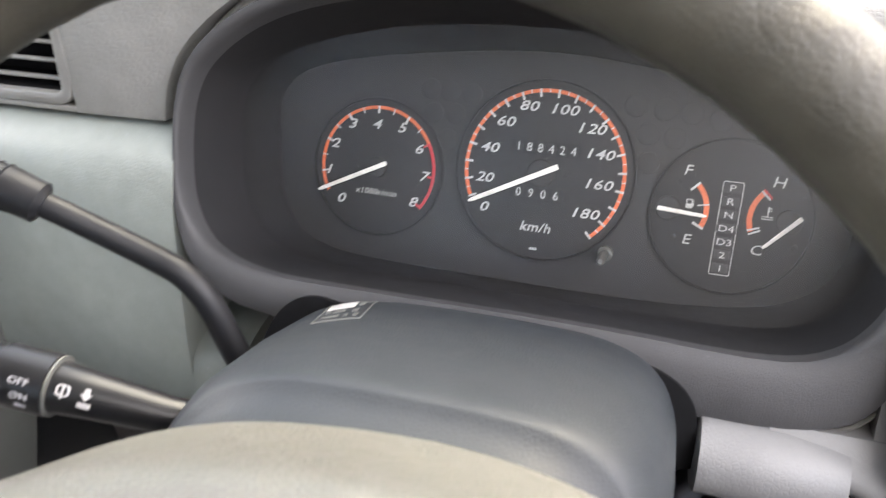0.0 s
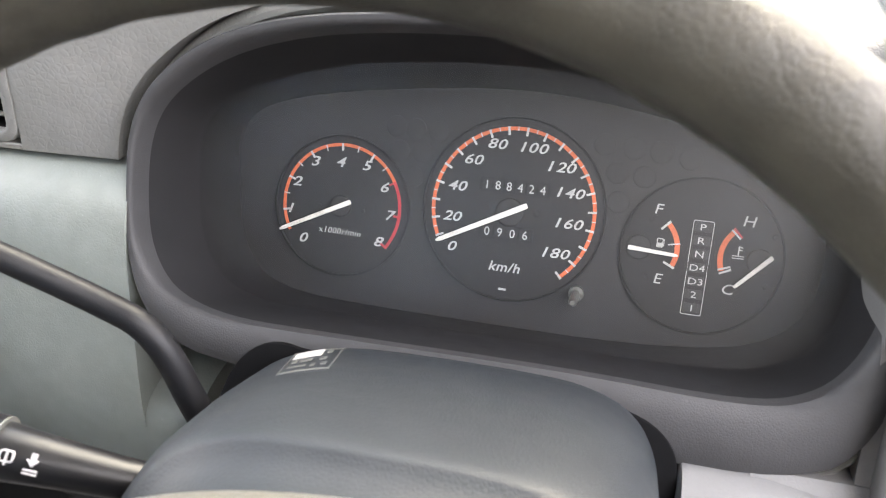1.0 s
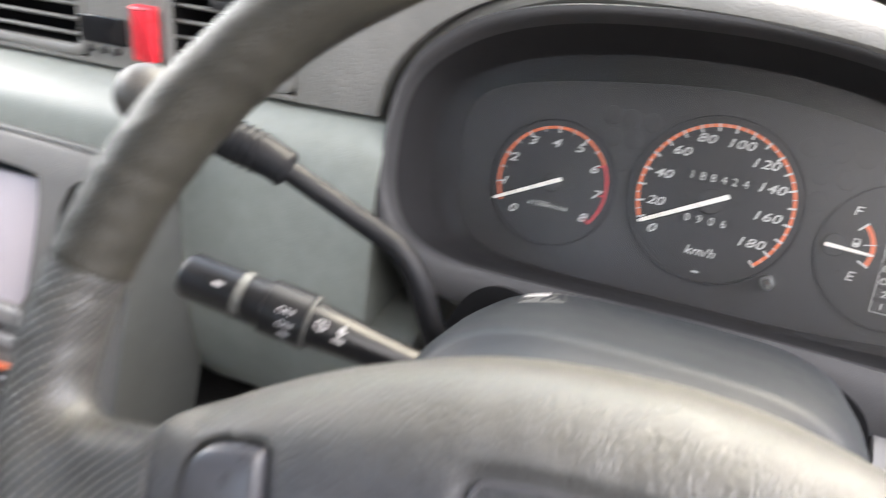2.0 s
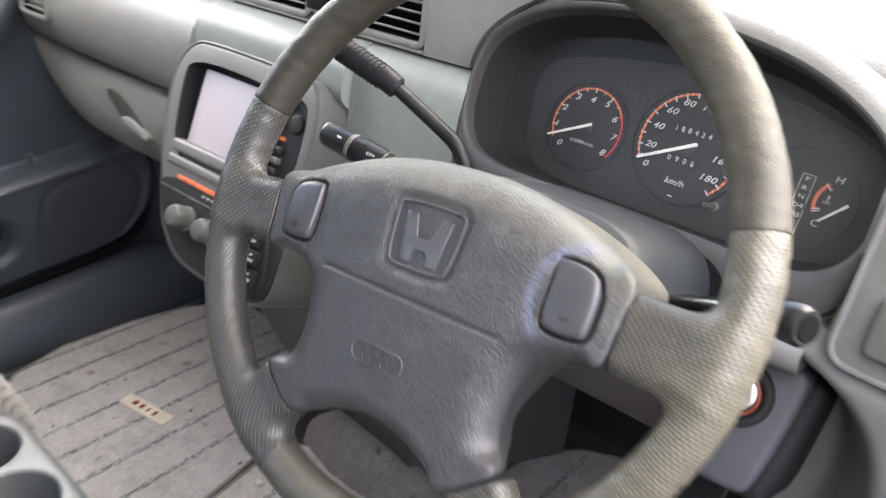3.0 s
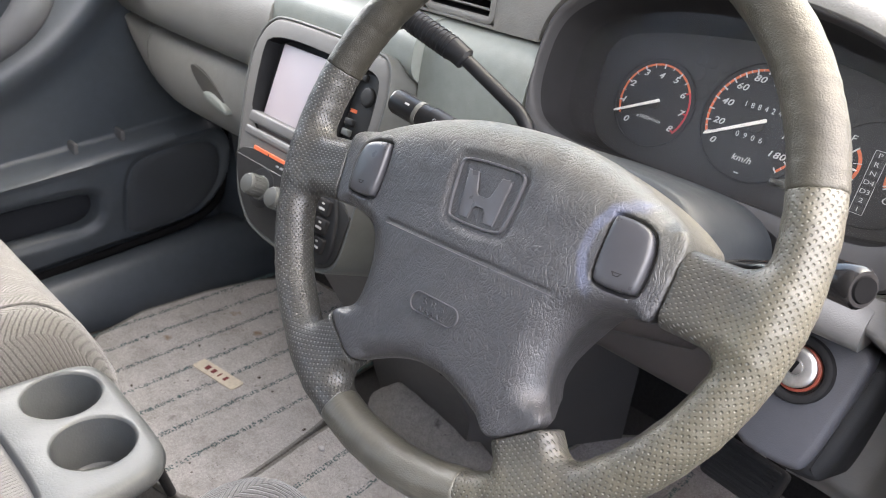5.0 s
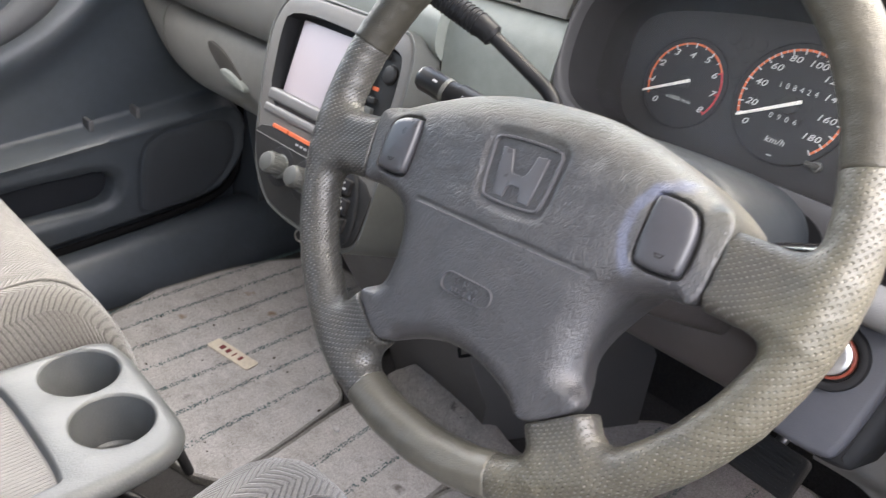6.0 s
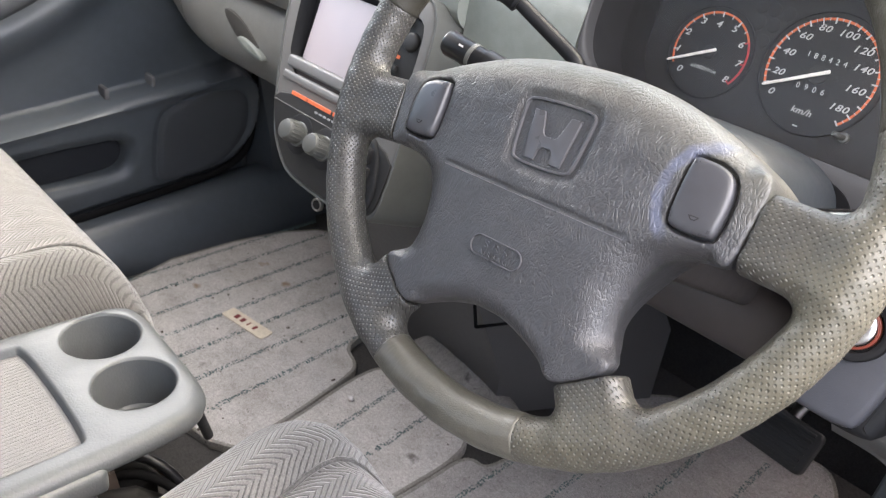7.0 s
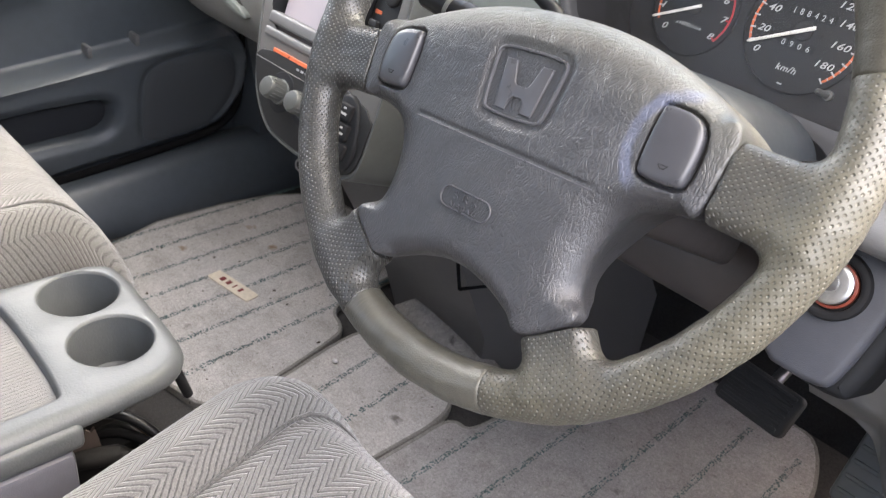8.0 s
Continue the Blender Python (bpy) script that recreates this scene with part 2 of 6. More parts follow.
DASH = plastic("dash_grey", (0.178, 0.175, 0.164), 0.5, 0.0005, 300.0)
LEDGE = plastic("dash_green_grey", (0.205, 0.222, 0.203), 0.5, 0.00022, 420.0)
LOWER = plastic("lower_dash_grey", (0.138, 0.136, 0.134), 0.5, 0.00022, 420.0)
TRIM = plastic("cluster_trim", (0.042, 0.0413, 0.0425), 0.55, 0.0002, 700.0, 0.35)
HOOD = plastic("hood_inside", (0.022, 0.0215, 0.0223), 0.65, 0.00015, 900.0, 0.10)
FACE = plastic("dial_face", (0.032, 0.0313, 0.032), 0.7, 0.00004, 1500.0, 0.3)
DIAL = plastic("dial_black", (0.025, 0.0245, 0.025), 0.7, 0.00003, 1500.0, 0.3)
SHROUD = plastic("column_shroud", (0.0180, 0.0215, 0.0250), 0.5, 0.0002, 520.0, 0.26)
PAD = creased("wheel_pad", (0.041, 0.0415, 0.0450), 0.38)
BUTTON = plastic("horn_button", (0.045, 0.046, 0.052), 0.30, 0.00004, 900.0)
MARK = plastic("emblem_grey", (0.060, 0.061, 0.067), 0.3, 0.00004, 900.0)
BLACK = plastic("stalk_black", (0.008, 0.0083, 0.0093), 0.32, 0.00004, 900.0, 0.35)
LEVER = plastic("lever_black", (0.010, 0.0105, 0.012), 0.45, 0.00006, 900.0, 0.25)
GLOSS = plain("gloss_black", (0.012, 0.012, 0.013), 0.12)
# near black: dark parts and joints, and shade painted into gaps
DARK = plain("shade_and_dark_parts", (0.007, 0.007, 0.0075), 0.9, 0.0, 0.05)
PANEL = plastic("stack_panel", (0.020, 0.0198, 0.0198), 0.5, 0.00012, 700.0, 0.3)
FRAME = plastic("stack_frame", (0.018, 0.0185, 0.020), 0.55, 0.0001, 700.0, 0.2)
STACKGREY = plastic("stack_surround", (0.118, 0.114, 0.107), 0.5, 0.0002, 520.0)
KNOB = plastic("knob_grey", (0.086, 0.089, 0.083), 0.42, 0.00006, 800.0)
DOOR = plastic("door_blue_grey", (0.047, 0.056, 0.066), 0.42, 0.00025, 420.0)
DOORTRIM = plastic("door_trim_grey", (0.09, 0.09, 0.093), 0.5, 0.00025, 420.0)
SPEAKER = plastic("speaker_cloth", (0.04, 0.045, 0.052), 0.8, 0.0005, 1500.0)
TRAY = plastic("tray_grey", (0.080, 0.0865, 0.0885), 0.46, 0.00028, 260.0)
TRAYIN = plastic("tray_rubber", (0.125, 0.124, 0.120), 0.6, 0.0006, 520.0)
WHITE = plain("white_print", (0.50, 0.485, 0.47), 0.6)
NEEDLE = plain("needle_cream", (0.80, 0.76, 0.70), 0.5)
ORANGE = plain("orange_print", (0.68, 0.145, 0.055), 0.6)
RED = plain("red_print", (0.50, 0.035, 0.045), 0.6)
MAROON = plain("maroon_thread", (0.16, 0.03, 0.03), 0.8)
COPPER = plain("copper_red", (0.20, 0.042, 0.025), 0.4)
REDSW = plain("hazard_red", (0.72, 0.03, 0.045), 0.3)
CHROME = plain("chrome", (0.78, 0.77, 0.76), 0.34, 1.0)
STEEL = plain("dull_steel", (0.35, 0.34, 0.33), 0.4, 1.0)
# steel parts, taken near black for the shade under seats and tray
RAIL = plastic("dusty_steel_and_void_black", (0.013, 0.0125, 0.012), 0.7, 0.0002, 300.0, 0.25, 1.2)
ARM = plastic("tray_arm_grey", (0.105, 0.106, 0.124), 0.5, 0.0002, 500.0)
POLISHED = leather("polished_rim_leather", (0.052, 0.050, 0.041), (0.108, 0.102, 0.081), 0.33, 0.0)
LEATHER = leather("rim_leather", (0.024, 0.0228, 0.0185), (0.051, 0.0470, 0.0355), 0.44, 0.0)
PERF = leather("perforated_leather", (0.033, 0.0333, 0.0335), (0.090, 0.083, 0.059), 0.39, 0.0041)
CLOTH = herringbone("seat_velour", (0.150, 0.146, 0.138), (0.016, 0.0153, 0.0143))
CARPET = carpet("mat_carpet", (0.50, 0.478, 0.455), (0.19, 0.165, 0.140))
DIRTY = carpet("dirty_mat_carpet", (0.37, 0.352, 0.345), (0.13, 0.118, 0.112))
BINDING = carpet("mat_binding", (0.25, 0.24, 0.22), (0.15, 0.135, 0.12))
DIRT = carpet("dry_dirt", (0.07, 0.055, 0.045), (0.03, 0.025, 0.02))
FLOORC = carpet("floor_carpet", (0.048, 0.046, 0.045), (0.06, 0.055, 0.05))
TEAL = carpet("teal_yarn", (0.100, 0.150, 0.152), (0.12, 0.12, 0.11))
RUBBER = plastic("pedal_rubber", (0.03, 0.03, 0.03), 0.7, 0.0003, 600.0)


# ---- building helpers ----
def part(name, bm, material, parent=None, label="", sharp=40):
    """A bmesh as one mesh object, under a thing or a part."""
    me = bpy.data.meshes.new(name)
    bmesh.ops.recalc_face_normals(bm, faces=bm.faces)
    bm.to_mesh(me)
    bm.free()
    me.polygons.foreach_set("use_smooth", [True] * len(me.polygons))
    me.set_sharp_from_angle(angle=radians(sharp))
    me.materials.append(material)
    ob = new(name, me)
    ob.parent = parent
    if label:
        ob["label"] = label
    return ob


def thing(name, m, label, category, group="", kind=""):
    """An Empty at the base of a thing that has parts."""
    ob = new(name)
    ob.empty_display_size = 0.02
    ob.matrix_world = m
    return tagged(ob, label, category, group, kind)


def loft(rings, closed=True, caps=(True, True), bm=None):
    """Skin through rings of equal length."""
    bm = bm or bmesh.new()
    rows = [[bm.verts.new(p) for p in r] for r in rings]
    n = len(rows[0])
    for a, b in zip(rows, rows[1:]):
        for i in range(n if closed else n - 1):
            j = (i + 1) % n
            bm.faces.new((a[i], a[j], b[j], b[i]))
    if closed and caps[0]:
        bm.faces.new(rows[0][::-1])
    if closed and caps[1]:
        bm.faces.new(rows[-1])
    return bm


def rrect(w, h, r, n=5):
    """A rounded rectangle round the origin, anticlockwise."""
    out = []
    for cx, cy, a0 in ((w / 2 - r, h / 2 - r, 0), (-w / 2 + r, h / 2 - r, 90), (-w / 2 + r, -h / 2 + r, 180), (w / 2 - r, -h / 2 + r, 270)):
        for k in range(n + 1):
            a = radians(a0 + 90 * k / n)
            out.append((cx + r * math.cos(a), cy + r * math.sin(a)))
    return out


def circle(r, n=32, x=0.0, y=0.0):
    return [(x + r * math.cos(2 * math.pi * k / n), y + r * math.sin(2 * math.pi * k / n)) for k in range(n)]


def chaikin(pts, times=2, closed=True):
    for _ in range(times):
        out = []
        m = len(pts)
        for i in range(m if closed else m - 1):
            a, b = Vector(pts[i]), Vector(pts[(i + 1) % m])
            out += [tuple(a * 0.75 + b * 0.25), tuple(a * 0.25 + b * 0.75)]
        pts = out if closed else [pts[0], *out, pts[-1]]
    return pts


def inset(pts, d):
    """A closed 2D outline drawn in by d."""
    n = len(pts)
    area = sum(pts[i][0] * pts[(i + 1) % n][1] - pts[(i + 1) % n][0] * pts[i][1] for i in range(n))
    s = 1 if area > 0 else -1
    out = []
    for i in range(n):
        a, b, c = Vector(pts[i - 1]), Vector(pts[i]), Vector(pts[(i + 1) % n])
        e1, e2 = (b - a), (c - b)
        n1 = Vector((-e1.y, e1.x)).normalized() if e1.length > 1e-9 else Vector((0, 0))
        n2 = Vector((-e2.y, e2.x)).normalized() if e2.length > 1e-9 else n1
        m = n1 + n2
        m = m / max(m.length_squared / 2, 0.4) if m.length > 1e-9 else n1
        out.append((b.x + s * d * m.x, b.y + s * d * m.y))
    return out


def plate(pts, z0, z1, bevel=0.001, bm=None, steps=3):
    """A flat body with a rounded front edge: the outline pts from z0 up to z1."""
    rings = [[(x, y, z0) for x, y in pts]]
    for k in range(steps + 1):
        a = radians(90 * k / steps)
        d = bevel * (1 - math.cos(a))
        rings.append([(x, y, z1 - bevel * (1 - math.sin(a))) for x, y in (inset(pts, d) if d > 1e-7 else pts)])
    return loft(rings, bm=bm)


def ring_plate(outer, inner, z0, z1, bevel=0.001):
    """A frame with a hole: outer and inner outlines have equal length."""
    b = bevel
    rings = [[(x, y, z0) for x, y in inner], [(x, y, z0) for x, y in outer], [(x, y, z1 - b) for x, y in outer], [(x, y, z1 - 0.3 * b) for x, y in inset(outer, 0.3 * b)],
             [(x, y, z1) for x, y in inset(outer, b)], [(x, y, z1) for x, y in inset(inner, -b)], [(x, y, z1 - 0.3 * b) for x, y in inset(inner, -0.3 * b)], [(x, y, z1 - b) for x, y in inner], [(x, y, z0) for x, y in inner]]
    bm = loft(rings, caps=(False, False))
    bmesh.ops.remove_doubles(bm, verts=bm.verts, dist=1e-6)
    return bm


def box(x0, x1, y0, y1, z0, z1, r=0.004, seg=2):
    bm = bmesh.new()
    bmesh.ops.create_cube(bm, size=1.0)
    for v in bm.verts:
        v.co = ((x0 + x1) / 2 + v.co.x * (x1 - x0), (y0 + y1) / 2 + v.co.y * (y1 - y0), (z0 + z1) / 2 + v.co.z * (z1 - z0))
    if r:
        bmesh.ops.bevel(bm, geom=bm.edges[:], offset=r, segments=seg, affect="EDGES", profile=0.5)
    return bm


def tube(path, radii, n=20, up=(0, 0, 1), squash=1.0, bm=None):
    """A round bar along a path; squash flattens it along up."""
    path = [Vector(p) for p in path]
    rings = []
    for i, p in enumerate(path):
        d = (path[min(i + 1, len(path) - 1)] - path[max(i - 1, 0)]).normalized()
        side = d.cross(Vector(up)).normalized()
        top = side.cross(d)
        r = radii[i] if hasattr(radii, "__len__") else radii
        rings.append([p + side * (r * math.cos(2 * math.pi * k / n)) + top * (r * squash * math.sin(2 * math.pi * k / n)) for k in range(n)])
    return loft(rings, bm=bm)


def smooth_path(pts, times=3):
    return chaikin(pts, times, closed=False)


def moved(bm, m):
    bmesh.ops.transform(bm, matrix=m, verts=bm.verts)
    return bm


def merged(*bms):
    """Several bmeshes as one."""
    out = bms[0]
    for b in bms[1:]:
        me = bpy.data.meshes.new("tmp")
        b.to_mesh(me)
        b.free()
        out.from_mesh(me)
        bpy.data.meshes.remove(me)
    return out


def lettering(text, size, depth=0.0003, shear=0.0, spacing=1.0, width=1.0, bold=0.0):
    """Built-in lettering as a bmesh, centred on the origin in the xy plane."""
    cu = bpy.data.curves.new("tmp", "FONT")
    cu.body, cu.size, cu.extrude, cu.shear, cu.space_character, cu.offset = text, size, depth / 2, shear, spacing, bold
    cu.align_x, cu.align_y, cu.resolution_u = "CENTER", "CENTER", 3
    ob = bpy.data.objects.new("tmp", cu)
    me = bpy.data.meshes.new_from_object(ob)
    bm = bmesh.new()
    bm.from_mesh(me)
    bpy.data.objects.remove(ob)
    bpy.data.curves.remove(cu)
    bpy.data.meshes.remove(me)
    if bm.verts:
        xs, ys = [v.co.x for v in bm.verts], [v.co.y for v in bm.verts]
        mid = Vector(((min(xs) + max(xs)) / 2, (min(ys) + max(ys)) / 2, 0))
        for v in bm.verts:
            v.co -= mid
            v.co.x *= width
    return bm


def arc_band(cx, cy, r0, r1, a0, a1, z0, z1, n=48):
    """A flat curved band between two radii, angles in degrees."""
    bm = bmesh.new()
    rings = []
    for k in range(n + 1):
        a = radians(a0 + (a1 - a0) * k / n)
        c, s = math.cos(a), math.sin(a)
        rings.append([(cx + r0 * c, cy + r0 * s, z0), (cx + r1 * c, cy + r1 * s, z0), (cx + r1 * c, cy + r1 * s, z1), (cx + r0 * c, cy + r0 * s, z1)])
    return loft(rings, bm=bm)


def uv_from(ob, fn):
    """Sets the mesh's UV from the place of each corner."""
    me = ob.data
    layer = me.uv_layers.new(name="UVMap")
    for lp in me.loops:
        layer.data[lp.index].uv = fn(me.vertices[lp.vertex_index].co)


def extrude_x(profile, xs, bend=None):
    """A closed (y, z) profile drawn along x; bend(x, y, z) may shift each point."""
    rings = []
    for x in xs:
        rings.append([bend(x, y, z) if bend else (x, y, z) for y, z in profile])
    return loft(rings)

def smin(a, b, k):
    """Two distance fields joined with a fillet of about k."""
    h = np.clip(0.5 + 0.5 * (b - a) / k, 0, 1)
    return b + (a - b) * h - k * h * (1 - h)


def smax(a, b, k):
    return -smin(-a, -b, k)


def step(v, a, b):
    t = np.clip((v - a) / (b - a), 0, 1)
    return t * t * (3 - 2 * t)


def outline_distance(pts, x, y):
    """Signed distance to a closed outline, negative inside."""
    best, inside = np.full(x.shape, 1e9), np.zeros(x.shape, bool)
    for (ax, ay), (bx, by) in zip(pts, pts[1:] + pts[:1]):
        ex, ey = bx - ax, by - ay
        t = np.clip(((x - ax) * ex + (y - ay) * ey) / max(ex * ex + ey * ey, 1e-12), 0, 1)
        best = np.minimum(best, (x - ax - t * ex) ** 2 + (y - ay - t * ey) ** 2)
        if abs(ey) > 1e-12:
            inside ^= ((ay > y) != (by > y)) & (x < ex * (y - ay) / ey + ax)
    return np.where(inside, -1, 1) * np.sqrt(best)


def skinned(field, low, high, cell):
    """A smooth skin where field(x, y, z) crosses zero, as vertices and quads."""
    axes = [np.arange(a, b + cell, cell) for a, b in zip(low, high)]
    x, y, z = np.meshgrid(*axes, indexing="ij")
    f = field(x, y, z)
    nx, ny, nz = f.shape
    inside = f < 0
    count = np.zeros((nx - 1, ny - 1, nz - 1), int)
    for i in (0, 1):
        for j in (0, 1):
            for k in (0, 1):
                count += inside[i:nx - 1 + i, j:ny - 1 + j, k:nz - 1 + k]
    live = (count > 0) & (count < 8)
    ids = np.full(live.shape, -1)
    ids[live] = np.arange(live.sum())
    total, hits = np.zeros((*live.shape, 3)), np.zeros(live.shape)
    corners = [(i, j, k) for i in (0, 1) for j in (0, 1) for k in (0, 1)]
    for c in corners:
        for axis in range(3):
            if c[axis]:
                continue
            e = list(c)
            e[axis] = 1
            fa = f[c[0]:nx - 1 + c[0], c[1]:ny - 1 + c[1], c[2]:nz - 1 + c[2]]
            fb = f[e[0]:nx - 1 + e[0], e[1]:ny - 1 + e[1], e[2]:nz - 1 + e[2]]
            cross = (fa < 0) != (fb < 0)
            t = np.where(cross, fa / np.where(cross, fa - fb, 1), 0)
            for d in range(3):
                total[..., d] += np.where(cross, t if d == axis else c[d], 0)
            hits += cross
    where = np.argwhere(live)
    verts = (where + total[live] / hits[live][:, None]) * cell + np.array(low)
    quads = []
    for axis in range(3):
        u, v = [d for d in range(3) if d != axis]
        n = [nx, ny, nz]
        sl_a = [slice(1, n[d] - 1) if d != axis else slice(0, n[d] - 1) for d in range(3)]
        sl_b = [slice(1, n[d] - 1) if d != axis else slice(1, n[d]) for d in range(3)]
        at = np.argwhere(inside[tuple(sl_a)] != inside[tuple(sl_b)])
        for d in (u, v):
            at[:, d] += 1
        quad = []
        for du, dv in ((-1, -1), (0, -1), (0, 0), (-1, 0)):
            p = at.copy()
            p[:, u] += du
            p[:, v] += dv
            quad.append(ids[p[:, 0], p[:, 1], p[:, 2]])
        quads.append(np.stack(quad, 1))
    return verts, np.concatenate(quads)


def skin_bmesh(field, low, high, cell):
    verts, quads = skinned(field, low, high, cell)
    me = bpy.data.meshes.new("tmp")
    me.from_pydata(verts.tolist(), [], quads.tolist())
    bm = bmesh.new()
    bm.from_mesh(me)
    bpy.data.meshes.remove(me)
    return bm


def deck(bm, outline, holes, z):
    """A flat sheet at z with holes, filled between the edges."""
    loops = []
    for pts in [outline, *holes]:
        vs = [bm.verts.new((x, y, z)) for x, y in pts]
        loops.append(vs)
        for i in range(len(vs)):
            bm.edges.new((vs[i], vs[(i + 1) % len(vs)]))
    bmesh.ops.triangle_fill(bm, use_beauty=True, use_dissolve=False, edges=bm.edges[:])
    return loops


# ---- the car's shell and the ground ----
def slab(name, bm, material, label, category, kind="structure"):
    return tagged(part(name, bm, material), label, category, kind=kind)


PAINT = plain("body_paint", (0.10, 0.13, 0.13), 0.25)
LINER = plastic("roof_lining", (0.36, 0.355, 0.34), 0.85, 0.0004, 800.0)
GROUND = carpet("yard_ground", (0.20, 0.19, 0.175), (0.14, 0.13, 0.115))

gbm = bmesh.new()
bmesh.ops.create_grid(gbm, x_segments=4, y_segments=4, size=400.0)
slab("ground", moved(gbm, pose(0, 0, -0.52)), GROUND, "dusty grey yard ground under the car", "ground")
slab("floor", box(-1.06, 0.40, -1.7, 0.74, -0.06, -0.012, 0.0), FLOORC, "dark grey carpeted car floor", "floor")
slab("firewall", loft([[(-1.06, 0.70, -0.06), (-1.06, 0.70, -0.012), (-1.06, 0.88, 0.30), (-1.06, 0.90, 0.70), (-1.06, 0.95, 0.70), (-1.06, 0.92, 0.25)],
                       [(0.42, 0.70, -0.06), (0.42, 0.70, -0.012), (0.42, 0.88, 0.30), (0.42, 0.90, 0.70), (0.42, 0.95, 0.70), (0.42, 0.92, 0.25)]]),
     FLOORC, "sloping carpeted footwell wall behind the pedals", "wall")
slab("roof", box(-1.02, 0.42, -1.75, 0.12, 1.22, 1.27, 0.02), LINER, "pale grey fabric roof lining", "ceiling")
slab("rear_wall", box(-1.10, 0.46, -1.80, -1.72, -0.2, 0.70, 0.02), DOOR, "grey rear panel of the cabin", "wall")
# added out of view in the open doorway to hold back low light
slab("right_light_block", box(0.425, 0.465, -0.66, 0.80, -0.02, 0.40, 0.015), DOORTRIM, "added unseen grey wall that holds back light beside the driver's seat", "wall")
slab("sill_outer", box(0.36, 0.46, -1.75, 0.80, -0.25, 0.02, 0.02), PAINT, "dark painted door sill on the driver's side", "sill")
slab("bonnet", loft([[(-1.05, 0.95, 0.60), (0.42, 0.95, 0.60), (0.42, 0.95, 0.73), (-0.31, 0.95, 0.76), (-1.05, 0.95, 0.73)],
                     [(-1.0, 1.95, 0.30), (0.38, 1.95, 0.30), (0.38, 1.95, 0.58), (-0.31, 1.95, 0.62), (-1.0, 1.95, 0.58)]]),
     PAINT, "dark green painted bonnet beyond the windscreen", "bonnet")
for side, x in (("left", -1.06), ("right", 0.42)):
    slab("pillar_" + side, tube([(x, 0.88, 0.70), (x + (0.03 if x < 0 else -0.03), 0.12, 1.24)], 0.035, 12), DOORTRIM, "grey trimmed windscreen pillar", "pillar")
    slab("centre_pillar_" + side, tube([(x, -0.62, -0.1), (x, -0.62, 0.7), (x + (0.04 if x < 0 else -0.04), -0.66, 1.24)], 0.05, 12), DOORTRIM, "grey trimmed door pillar", "pillar")
glass = Nodes("windscreen_glass")
gl_out = glass.t.nodes["Material Output"]
gl_mix = glass.put("ShaderNodeMixShader", {0: 0.06})
gl_tr = glass.put("ShaderNodeBsdfTransparent", {0: (0.90, 0.95, 0.93, 1)})
gl_gl = glass.put("ShaderNodeBsdfGlossy", {"Roughness": 0.02})
glass.link(gl_tr.outputs[0], gl_mix.inputs[1])
glass.link(gl_gl.outputs[0], gl_mix.inputs[2])
glass.link(gl_mix.outputs[0], gl_out.inputs[0])
GLASS = glass.m
ws = slab("windscreen", loft([[(-1.03, 0.86, 0.725), (0.40, 0.86, 0.725), (0.40, 0.865, 0.725), (-1.03, 0.865, 0.725)],
                              [(-0.99, 0.12, 1.22), (0.36, 0.12, 1.22), (0.36, 0.125, 1.225), (-0.99, 0.125, 1.225)]]), GLASS, "clear windscreen with a faint green tint", "windscreen")
ws.visible_shadow = False
slab("windscreen_seal", tube([(-1.03, 0.855, 0.728), (0.40, 0.855, 0.728)], 0.008, 8), GLOSS, "black rubber seal along the windscreen base", "seal")

for side, x in (("left", -1.075), ("right", 0.435)):
    slab("rear_side_" + side, box(x - 0.03, x + 0.03, -1.75, -1.0 if x < 0 else -0.66, -0.25, 0.74, 0.02), DOORTRIM, "grey trimmed rear side panel", "wall")

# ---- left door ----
# door plastic darkened to the depth of shade inside the pocket
POCKETSHADE = plastic("pocket_shade_blue_black", (0.016, 0.018, 0.022), 0.7, 0.0002, 420.0, 0.2)
door = thing("passenger_door", pose(-1.045, 0, 0), "closed blue-grey plastic passenger door panel with armrest and map pocket", "door")
POCKET = chaikin([(-0.6, 0.110), (0.10, 0.146), (0.140, 0.154), (0.156, 0.180), (0.148, 0.212), (0.09, 0.217), (-0.6, 0.160)], 2)
SPK = chaikin([(0.205, 0.112), (0.318, 0.122), (0.366, 0.165), (0.386, 0.210), (0.378, 0.270), (0.335, 0.284), (0.225, 0.268), (0.202, 0.240), (0.198, 0.150)], 2)
BULGE = smooth_path([(-0.34, 0.345), (-0.10, 0.365), (0.08, 0.435), (0.19, 0.54), (0.235, 0.66)], 3)


POD = chaikin([(-1.1, 0.000), (-0.4, 0.040), (0.23, 0.098), (0.33, 0.112), (0.388, 0.155), (0.412, 0.220), (0.408, 0.285), (0.375, 0.318), (0.33, 0.3112), (0.20, 0.2940), (0.0, 0.268), (-1.1, 0.125)], 2)


